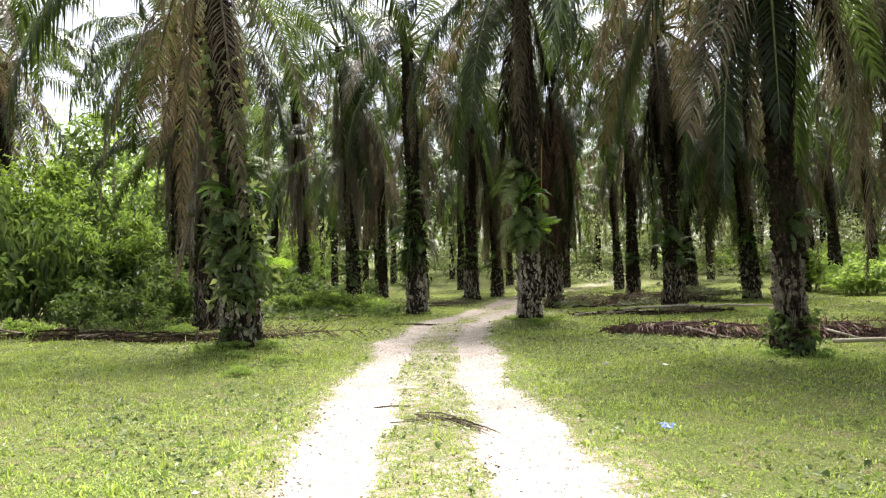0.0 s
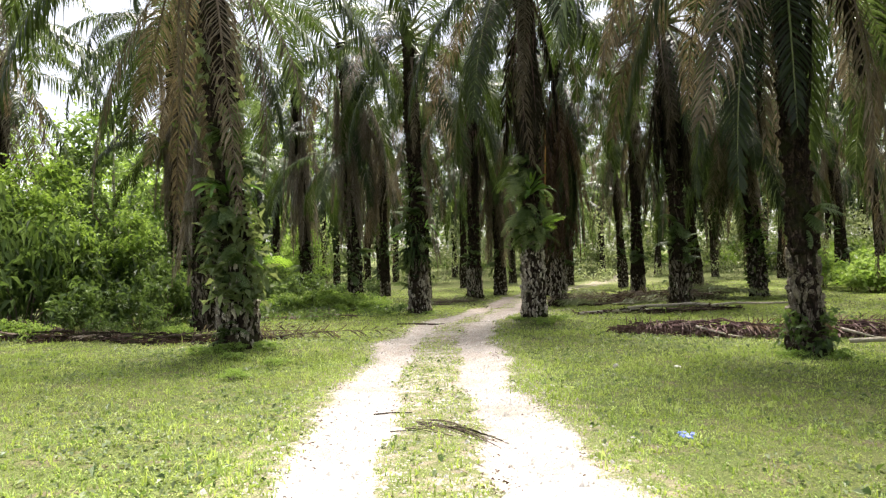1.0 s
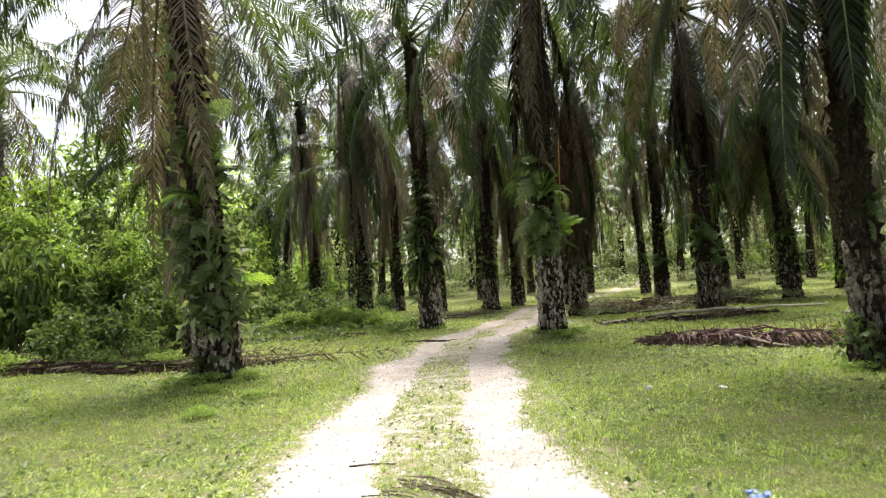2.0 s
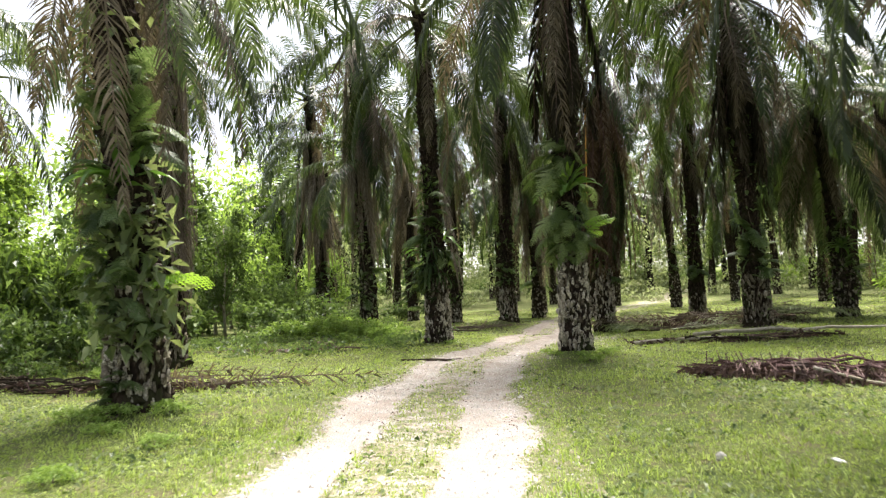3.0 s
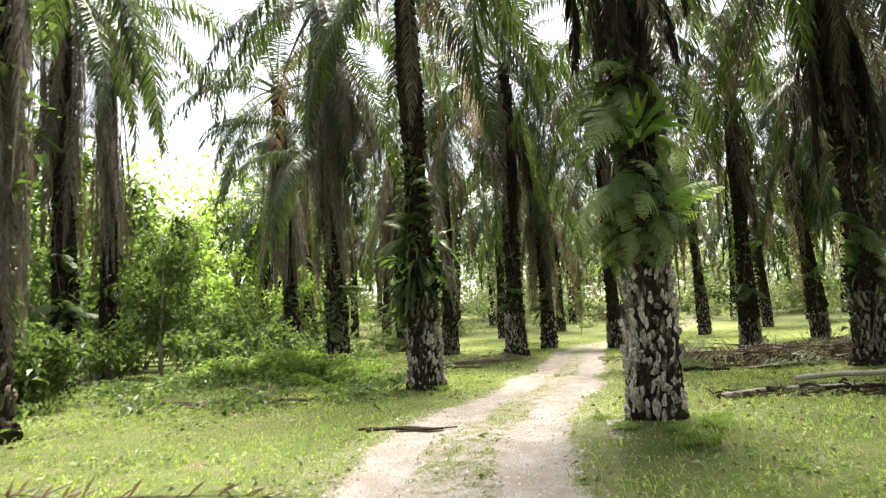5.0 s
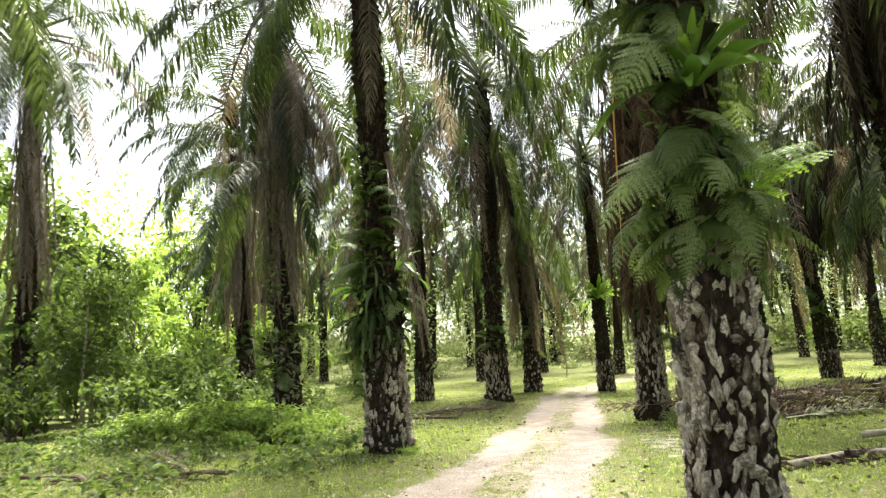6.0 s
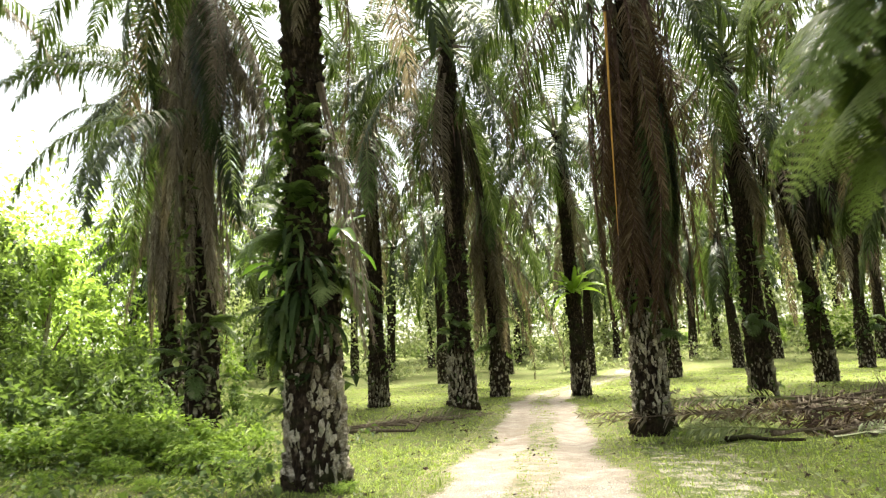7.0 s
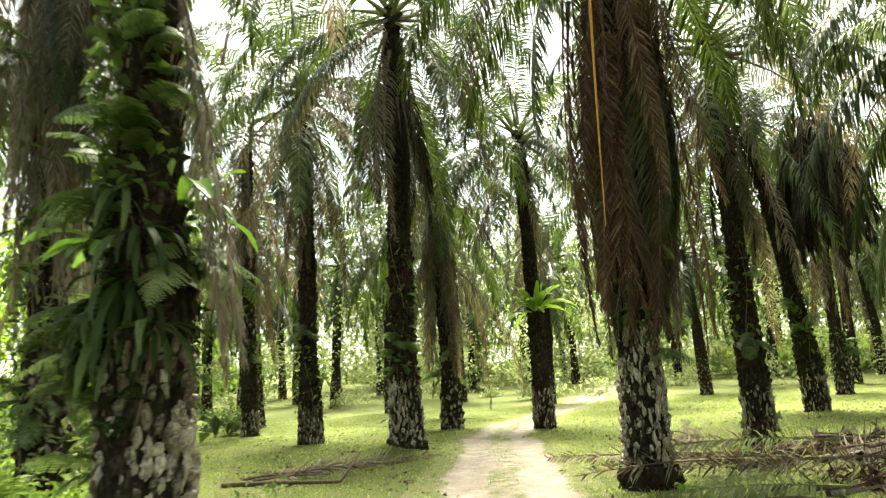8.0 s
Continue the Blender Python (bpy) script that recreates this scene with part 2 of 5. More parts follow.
def make_plastic(name, col):
    n = Nodes(name)
    return n.done(n.mix(n.noise(30.0), col, tuple(min(1, c * 1.6 + 0.05) for c in col)), 0.4, n.noise(40.0), 0.4, 0.01, 0.5)


BLUE, PAPER = make_plastic("blue_plastic", (0.06, 0.1, 0.34)), make_plastic("white_plastic", (0.4, 0.4, 0.38))


# ---- the lie of the land ----
TRACK_Y = np.array([-12, -4, 1, 5.6, 7.4, 10, 13, 15, 17, 19, 22, 24.6, 28, 31, 33.5, 37, 43.5, 47, 51, 56, 60, 66, 76, 83, 92, 130])
TRACK_X = np.array([2.6, 1.7, 1.15, 0.68, 0.38, 0.08, -0.25, -0.37, -0.52, -0.58, -0.58, -0.2, 0.3, 0.62, 0.78, 1.12, 1.42, 1.75, 2.6, 4.3, 6.0, 8.3, 11.8, 13.7, 17.0, 26.0])
_fine_y = np.arange(-14, 132, 0.25)
_kernel = np.hanning(13) / np.hanning(13).sum()
_fine_x = np.convolve(np.pad(np.interp(_fine_y, TRACK_Y, TRACK_X), 6, mode="edge"), _kernel, mode="valid")


def track(y):
    return np.interp(y, _fine_y, _fine_x)


def step(v, a, b):
    v = np.clip((v - a) / (b - a), 0, 1)
    return v * v * (3 - 2 * v)


def soft(v):
    return np.log1p(np.exp(np.clip(v, -30, 30)))


MOUNDS = [(-4.0, 14.2, 0.16, 1.5), (1.65, 21.2, 0.25, 1.3), (-1.5, 40.4, 0.25, 0.8), (7.5, 29.3, 0.15, 1.3), (3.1, 34.0, -0.14, 2.0), (7.8, 40.7, -0.27, 2.6)]


def ground(x, y):
    """The ground's height."""
    x, y = np.asarray(x, float), np.asarray(y, float)
    z = 0.013 * np.maximum(0, x - 3) * step(y, 14, 30)
    z = z + 0.055 * 8 * soft((y - 66) / 8) * step(y, 40, 70) + 0.02 * np.maximum(0, x - 25) * step(y, 20, 60)
    z = np.minimum(z, 7 + 0.0 * z)
    for mx, my, h, r in MOUNDS:
        z = z + h * np.exp(-((x - mx) ** 2 + (y - my) ** 2) / (r * r))
    z = z + 0.018 * np.sin(1.1 * x + 0.7 * y) + 0.014 * np.sin(2.3 * x - 1.7 * y + 1.0) + 0.02 * np.sin(0.5 * y + 0.37 * x * x * 0.2)
    u = np.abs(x - track(y)) - 0.68
    return z - 0.035 * np.exp(-(u / 0.28) ** 2) * step(60 - y, 0, 20)


def height(x, y):
    return float(ground(x, y))


def wear(x, y):
    """How bare the wheels have worn the ground: 1 in the ruts, less between them, 0 in the grass."""
    x, y = np.asarray(x, float), np.asarray(y, float)
    u = np.abs(x - track(y) + 0.07 * np.sin(1.3 * y) + 0.04 * np.sin(3.7 * y + 1))
    inner = 0.42 - 0.14 * step(y, 20, 26)
    middle = 0.24 + 0.13 * np.sin(1.1 * y + 0.6) * np.sin(0.47 * y) + 0.2 * step(y, 8, 12) + 0.08 * step(y, 19, 27) - 0.12 * step(y, 44, 52)
    outer = 1.1 - 0.12 * step(y, 24, 34) + 0.1 * np.sin(0.9 * y + 2.0 * (x > track(y)))
    rut = step(u, inner - 0.2, inner + 0.16) * (1 - step(u, outer - 0.24, outer + 0.28))
    return np.maximum(rut * (1 - 0.5 * step(y, 38, 54)), middle * (1 - step(u, inner, inner + 0.3)))


def mesh_of(name, verts, faces, material, smooth=False, second=None, second_from=0):
    """A mesh from arrays: verts (n, 3) and a list of arrays of faces."""
    me = bpy.data.meshes.new(name)
    verts = np.asarray(verts, np.float32)
    groups = [np.asarray(f, np.int32) for f in faces if len(f)]
    loops = np.concatenate([f.ravel() for f in groups])
    sizes = np.concatenate([np.full(len(f), f.shape[1], np.int32) for f in groups])
    me.vertices.add(len(verts))
    me.vertices.foreach_set("co", verts.ravel())
    me.loops.add(len(loops))
    me.loops.foreach_set("vertex_index", loops)
    me.polygons.add(len(sizes))
    me.polygons.foreach_set("loop_start", np.concatenate([[0], np.cumsum(sizes)[:-1]]).astype(np.int32))
    me.polygons.foreach_set("loop_total", sizes)
    me.materials.append(material)
    if second:
        me.materials.append(second)
        which = np.zeros(len(sizes), np.int32)
        which[second_from:] = 1
        me.polygons.foreach_set("material_index", which)
    me.polygons.foreach_set("use_smooth", np.full(len(sizes), smooth))
    me.update(calc_edges=True)
    me.validate()
    return me


def part(name, mesh, parent, m=None, label=""):
    """Links a mesh as one part of a thing."""
    ob = new(name, mesh)
    ob.parent = parent
    if m is not None:
        ob.matrix_basis = m
    return tagged(ob, label)


def thing(name, x, y, z, label, category, group="", kind=""):
    ob = new(name)
    ob.empty_display_size = 0.2
    ob.location = (x, y, z)
    return tagged(ob, label, category, group, kind)


def bare(x, y):
    """Patches of trodden soil beside the track and under the palms."""
    patch = 0.33 * np.exp(-((x - 3.1) ** 2 + (y - 31) ** 2) / 18) + 0.35 * np.exp(-((x - 2.4) ** 2 / 1.2 + (y - 26.5) ** 2 / 12))
    return patch + 0.55 * np.exp(-((x - 0.95) ** 2 / 0.45 + (y - 21.4) ** 2 / 7))


# ---- ground sheet ----
def lines(*spans):
    out = []
    for a, b, d in spans:
        out.append(np.arange(a, b, d))
    return np.concatenate(out)


gx = lines((-300, -60, 20), (-60, -20, 2), (-20, -3.2, 0.35), (-3.2, 4.2, 0.1), (4.2, 26, 0.35), (26, 80, 2), (80, 320, 20))
gy = lines((-150, -20, 10), (-20, 0, 1), (0, 50, 0.2), (50, 90, 0.5), (90, 150, 2), (150, 420, 20))
X, Y = np.meshgrid(gx, gy)
Z = ground(X, Y)
idx = np.arange(X.size).reshape(X.shape)
quads = np.stack([idx[:-1, :-1], idx[:-1, 1:], idx[1:, 1:], idx[1:, :-1]], -1).reshape(-1, 4)
ground_mesh = mesh_of("ground", np.stack([X, Y, Z], -1).reshape(-1, 3), [quads], GROUND, True)
worn = 0.8 * wear(X, Y)
worn = np.maximum(worn, bare(X, Y))
attribute = ground_mesh.attributes.new("worn", "FLOAT", "POINT")
attribute.data.foreach_set("value", worn.ravel().astype(np.float32))
tagged(new("ground", ground_mesh), "short green grass with weeds and worn soil under the palms", "ground", kind="structure")

for side in (-1, 1):
    ys = np.concatenate([np.arange(-10, 40, 0.08), np.arange(40, 90, 0.2)])
    u = np.concatenate([np.linspace(0, 1.5, 26), [1.62, 1.75]])[None, :] + 0 * ys[:, None]
    xs = track(ys)[:, None] + side * u
    yy = np.broadcast_to(ys[:, None], xs.shape)
    zs = ground(xs, yy) + 0.014 - 0.03 * step(u, 1.5, 1.75)
    ii = np.arange(xs.size).reshape(xs.shape)
    q = np.stack([ii[:-1, :-1], ii[:-1, 1:], ii[1:, 1:], ii[1:, :-1]], -1).reshape(-1, 4)
    if side < 0:
        q = q[:, ::-1]
    rut_mesh = mesh_of("wheel_rut", np.stack([xs, yy, zs], -1).reshape(-1, 3), [q], GRAVEL, True)
    rut_mesh.attributes.new("worn", "FLOAT", "POINT").data.foreach_set("value", wear(xs, yy).ravel().astype(np.float32))
    rut = new("dirt_track", rut_mesh)
    tagged(rut, "pale gravel wheel rut worn through the grass", "dirt track", "wheel ruts", "structure")


# ---- fronds ----
def frond_mesh(name, length, th0, bend, pairs, leaf_len, leaf_w, droop, seed, leaf, stalk, segs=2, keep=1.0, sway=0.3, first=0.14, spread=0.4, thick=0.045, sides=4, rings=10, sweep=34):
    """A palm frond that starts at the origin towards +x: a tapering stalk and two ranks of drooping leaflets."""
    r = np.random.default_rng(seed)
    fine = 60
    s = np.linspace(0, 1, fine)
    th = np.radians(th0 - bend * s ** 1.25)
    px = np.concatenate([[0], np.cumsum(np.cos(th[:-1]))]) * length / (fine - 1)
    pz = np.concatenate([[0], np.cumsum(np.sin(th[:-1]))]) * length / (fine - 1)
    py = sway * s * s * r.uniform(-1, 1)

    def at(v):
        return np.stack([np.interp(v, s, px), np.interp(v, s, py), np.interp(v, s, pz)], -1)

    verts, quads, tris = [], [], []
    rs = np.linspace(0, 1, rings)
    c, rad = at(rs), thick * (1.0 - 0.85 * rs ** 0.7)
    rad[0] *= 1.9
    rad[1] *= 1.2
    ang = np.arange(sides) * 2 * np.pi / sides + 0.6
    tht = np.interp(rs, s, th)
    up = np.stack([-np.sin(tht), 0 * tht, np.cos(tht)], -1)
    ring = c[:, None] + rad[:, None, None] * (np.cos(ang)[None, :, None] * np.array([0, 1.25, 0]) + 0.8 * np.sin(ang)[None, :, None] * up[:, None])
    verts.append(ring.reshape(-1, 3))
    for i in range(rings - 1):
        for j in range(sides):
            k = (j + 1) % sides
            quads.append((i * sides + j, i * sides + k, (i + 1) * sides + k, (i + 1) * sides + j))
    stalk_faces = len(quads)
    base = rings * sides
    v = first + (1 - first) * (np.arange(pairs) + 0.5) / pairs
    for side in (-1, 1):
        vs = np.clip(v + r.uniform(-0.3, 0.3, pairs) / pairs, 0, 1)
        ok = r.random(pairs) < keep
        vs = vs[ok]
        n = len(vs)
        p, tt = at(vs), np.interp(vs, s, th)
        tan = np.stack([np.cos(tt), 0 * tt, np.sin(tt)], -1)
        nor = np.stack([-np.sin(tt), 0 * tt, np.cos(tt)], -1)
        f = np.radians(sweep + 30 * vs + r.uniform(-6, 6, n))
        e = np.radians(r.choice([-12, 16], n) + r.uniform(-9, 9, n)) * spread * 2
        d = side * np.cos(f)[:, None] * np.cos(e)[:, None] * np.array([0, 1, 0]) + np.sin(f)[:, None] * tan + np.sin(e)[:, None] * nor
        d /= np.linalg.norm(d, axis=1)[:, None]
        L = leaf_len * (0.5 + 0.5 * np.sin(np.pi * np.clip(0.18 + 0.75 * vs, 0, 1))) * (1.0 - 0.55 * vs ** 4) * r.uniform(0.8, 1.15, n)
        g = droop * r.uniform(0.7, 1.3, n)
        wv = tan - np.sum(tan * d, 1)[:, None] * d + 0.25 * nor
        wv /= np.linalg.norm(wv, axis=1)[:, None]
        us = np.linspace(0, 1, segs + 1)
        ws = 0.5 * leaf_w * np.array([0.55] + [1.0 - 0.25 * i for i in range(segs - 1)])
        rows = []
        for i, uu in enumerate(us[:-1]):
            q = p + (L * uu)[:, None] * d / (1 + 0.35 * g[:, None] * uu)
            q[:, 2] -= g * L * uu * uu
            rows += [q - ws[i] * wv, q + ws[i] * wv]
        tip = p + L[:, None] * d / (1 + 0.35 * g[:, None])
        tip[:, 2] -= g * L
        rows.append(tip)
        m = len(rows)
        verts.append(np.stack(rows, 1).reshape(-1, 3))
        o = base + np.arange(n) * m
        for i in range(segs - 1):
            quads += list(zip(o + 2 * i, o + 2 * i + 1, o + 2 * i + 3, o + 2 * i + 2))
        tris += list(zip(o + m - 3, o + m - 2, o + m - 1))
        base += n * m
    faces = [np.array(quads[:stalk_faces]), np.array(quads[stalk_faces:]).reshape(-1, 4), np.array(tris)]
    return mesh_of(name, np.concatenate(verts), faces, stalk, False, leaf, stalk_faces)


ANGLES = [(74, 52), (56, 80), (36, 100), (14, 96), (-10, 78), (-35, 54), (-52, 38)]
LIVE_FINE = [frond_mesh("frond", 6.2, a, b, 105, 0.84, 0.046, 0.36 + 0.1 * i, 20 + i, LIVE, GREEN_STALK, 3, sweep=8) for i, (a, b) in enumerate(ANGLES)]
LIVE_MID = [frond_mesh("frond", 6.2, a, b, 66, 0.86, 0.065, 0.36 + 0.1 * i, 40 + i, LIVE, GREEN_STALK, rings=7, sweep=8) for i, (a, b) in enumerate(ANGLES)]
LIVE_FAR = [frond_mesh("frond", 6.2, a, b, 36, 0.88, 0.12, 0.36 + 0.1 * i, 60 + i, LIVE, GREEN_STALK, rings=5, sides=3, sweep=8) for i, (a, b) in enumerate(ANGLES)]
PENDENT = [frond_mesh("frond", 5.6, -64 - 5 * i, 20, 88, 0.66, 0.042, 0.3, 180 + i, LIVE, GREEN_STALK, 3, sweep=22) for i in range(2)]
DRY_ARC_FINE = [frond_mesh("dry_frond", 5.6, a, b, 84, 0.7, 0.034, 0.75, 160 + i, DEAD, WOOD, 3, sweep=8, keep=0.85) for i, (a, b) in enumerate(ANGLES[4:])]
DRY_ARC_MID = [frond_mesh("dry_frond", 5.6, a, b, 56, 0.72, 0.052, 0.75, 170 + i, DEAD, WOOD, sweep=8, keep=0.9, rings=7) for i, (a, b) in enumerate(ANGLES[4:])]
HANG = [(-58, 34, 6.0), (-70, 21, 5.4), (-42, 49, 6.2), (-76, 15, 4.6)]
DEAD_FINE = [frond_mesh("dry_frond", l, a, b, 80, 0.5, 0.03, 0.7, 80 + i, DEAD, WOOD, sweep=20, keep=0.85, thick=0.035) for i, (a, b, l) in enumerate(HANG)]
DEAD_MID = [frond_mesh("dry_frond", l, a, b, 50, 0.52, 0.05, 0.7, 90 + i, DEAD, WOOD, sweep=20, keep=0.9, thick=0.035, rings=7) for i, (a, b, l) in enumerate(HANG)]
DEAD_FAR = [frond_mesh("dry_frond", l, a, b, 22, 0.7, 0.12, 0.9, 100 + i, DEAD, WOOD, rings=5, sides=3) for i, (a, b, l) in enumerate(HANG)]
RUST_FINE = [frond_mesh("dry_frond", l, -74 - 2 * i, 12, 110, 0.46, 0.028, 0.32, 110 + i, RUSTY, RED_WOOD, keep=0.95, thick=0.035) for i, (a, b, l) in enumerate(HANG)]
GREY_FINE = [frond_mesh("dry_frond", l, -80 - 2 * i, 8, 90, 0.42, 0.03, 0.9, 140 + i, GREY_DRY, WOOD, keep=0.9, thick=0.035) for i, (a, b, l) in enumerate(HANG)]
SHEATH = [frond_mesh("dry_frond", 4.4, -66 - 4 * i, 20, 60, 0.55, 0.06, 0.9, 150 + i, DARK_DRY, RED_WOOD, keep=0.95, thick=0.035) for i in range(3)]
FLAT = [frond_mesh("dry_frond", l, 5, 9, 50, 0.55, 0.035, 0.12, 120 + i, DEAD, WOOD, keep=0.6, spread=0.9, thick=0.04) for i, l in enumerate((3.4, 2.6, 4.2))]
FLAT_LIVE = [frond_mesh("frond", l, 6, 12, 56, 0.6, 0.036, 0.25, 136 + i, CLIMBER, GREEN_STALK, keep=0.85, spread=0.9, thick=0.035) for i, l in enumerate((3.6, 2.8))]
FLAT_DARK = [frond_mesh("dry_frond", l, 3, 6, 46, 0.4, 0.03, 0.2, 130 + i, RUSTY, RED_WOOD, keep=0.7, spread=0.9, thick=0.04) for i, l in enumerate((2.0, 2.8))]


# ---- trunks ----
def radius_at(z, h, rb, rm, rt):
    return np.interp(z, [-0.4, 0.0, 0.25, 1.4, 3.0, h * 0.6, h], [rb * 1.2, rb * 1.08, rb, rb * 0.93, rm, 0.5 * (rm + rt), rt])


def trunk_mesh(h, rb, rm, rt, lean, seed, sides, dz, relief=0.065, plain_to=0.0):
    r = np.random.default_rng(seed)
    zs = np.arange(-0.25, h, dz)
    th = np.linspace(0, 2 * np.pi, sides, endpoint=False)
    Zg, T = np.meshgrid(zs, th, indexing="ij")
    R = radius_at(Zg, h, rb, rm, rt)
    climb = (Zg + 0.04 * np.sin(3 * T + 2.1 * Zg)) / 0.19 + 5 * T / (2 * np.pi)
    row = np.floor(climb)
    across = T * round(sides / 3) / (2 * np.pi) + 0.5 * row + 0.3 * np.sin(3.1 * row)
    cell = np.floor(across)
    across = across - cell
    own = np.mod(np.sin(12.9898 * row + 78.233 * np.mod(cell, round(sides / 3)) + seed) * 43758.5, 1.0)
    pat = (0.3 + 1.9 * own) * np.mod(climb, 1.0) * (1 - np.abs(2 * across - 1) ** 2) - 0.4
    amount = relief * np.where(Zg < plain_to, 0.3, 1.0)
    R = R + amount * pat + r.normal(0, 0.012, R.shape) + 0.03 * np.sin(2 * T + 1.3 * Zg + seed) - 0.02 * (plain_to > 0) * (Zg < plain_to)
    bend = np.clip(Zg / h, 0, 1) ** 1.4
    P = np.stack([R * np.cos(T) + lean[0] * bend, R * np.sin(T) + lean[1] * bend, Zg], -1)
    i = np.arange(P.shape[0] * sides).reshape(P.shape[0], sides)
    q = np.stack([i[:-1], np.roll(i, -1, 1)[:-1], np.roll(i, -1, 1)[1:], i[1:]], -1).reshape(-1, 4)
    return mesh_of("trunk", P.reshape(-1, 3), [q], BARK if plain_to > 0 else SCARRED_BARK, sides < 14)


def boot_mesh(seed, material):
    """A cut leaf base: a long rounded scale that stands off the trunk at its upper end. +x points out, z up."""
    r = np.random.default_rng(seed)
    n = 13
    a = np.linspace(0, 2 * np.pi, n, endpoint=False) + 0.2 + r.uniform(-0.22, 0.22, n)
    oy, oz = 0.05 * np.cos(a) * (1 + r.uniform(-0.5, 0.45, n)), 0.115 * np.sin(a) * (1 + r.uniform(-0.5, 0.35, n))
    oy = oy * np.where(oz > 0.04, r.uniform(0.45, 0.95), 1.05) + r.uniform(-0.25, 0.25) * oz
    lift = 0.03 + 0.012 * (oz / 0.1) + r.uniform(-0.014, 0.014, n)
    foot = np.stack([np.full(n, -0.05), oy * 1.1, oz * 1.1 - 0.01], -1)
    rim = np.stack([lift, oy, oz], -1)
    top = np.stack([lift + 0.012 + r.uniform(-0.004, 0.006, n), oy * 0.6 + r.uniform(-0.008, 0.008, n), oz * 0.6 + r.uniform(-0.015, 0.02, n)], -1)
    v = np.concatenate([foot, rim, top])
    j = np.arange(n)
    k = (j + 1) % n
    q = np.concatenate([np.stack([j, k, n + k, n + j], -1), np.stack([n + j, n + k, 2 * n + k, 2 * n + j], -1)])
    return mesh_of("leaf_base", v, [q, np.arange(2 * n, 3 * n)[None]], material, True)


BOOTS = [boot_mesh(s, SCALE) for s in range(8)]
DARK_BOOTS = [boot_mesh(s, DARK_SCALE) for s in range(8)]


def rough_ring(seed, r0, h):
    """The fringe of dark roots round a palm's foot."""
    r = np.random.default_rng(seed)
    n, m = 40, 6
    t = np.linspace(0, 2 * np.pi, n, endpoint=False)
    rows = []
    for i, f in enumerate(np.linspace(0, 1, m)):
        rr = r0 * (1.22 - 0.2 * f ** 1.5) + r.normal(0, 0.035, n) + 0.03 * np.sin(9 * t + i)
        rows.append(np.stack([rr * np.cos(t), rr * np.sin(t), np.full(n, -0.12 + (h + 0.12) * f) + r.normal(0, 0.03, n)], -1))
    rows.append(np.stack([r0 * 0.7 * np.cos(t), r0 * 0.7 * np.sin(t), np.full(n, h * 0.9)], -1))
    i = np.arange((m + 1) * n).reshape(m + 1, n)
    q = np.stack([i[:-1], np.roll(i, -1, 1)[:-1], np.roll(i, -1, 1)[1:], i[1:]], -1).reshape(-1, 4)
    return mesh_of("root_collar", np.concatenate(rows), [q], FIBRE, False)


GOLDEN = math.pi * (3 - math.sqrt(5))
COARSE_TRUNKS = [trunk_mesh(11.5, 0.4, 0.33, 0.24, (dx, 0.2), 300 + i, 10, 0.5, 0.03) for i, dx in enumerate((-0.5, 0.1, 0.6, -0.2))]


def far_crown(seed):
    """The joined crown of a distant palm."""
    r = np.random.default_rng(seed)
    verts, quads, tris, off = [], [], [], 0
    for k in range(26):
        src = LIVE_FAR[min(6, int(k / 26 * 6.6))] if k < 22 else DEAD_FAR[k % 4]
        co = np.empty(len(src.vertices) * 3, np.float32)
        src.vertices.foreach_get("co", co)
        co = co.reshape(-1, 3) * r.uniform(0.85, 1.1)
        a = k * GOLDEN + r.uniform(-0.3, 0.3)
        c, s = math.cos(a), math.sin(a)
        verts.append(np.stack([c * co[:, 0] - s * co[:, 1] + 0.2 * c, s * co[:, 0] + c * co[:, 1] + 0.2 * s, co[:, 2] - 0.03 * k], -1))
        for p in src.polygons:
            (quads if p.loop_total == 4 else tris).append([v + off for v in p.vertices])
        off += len(co)
    return mesh_of("crown", np.concatenate(verts), [np.array(quads), np.array(tris)], LIVE)


FAR_CROWNS = [far_crown(500 + i) for i in range(3)]


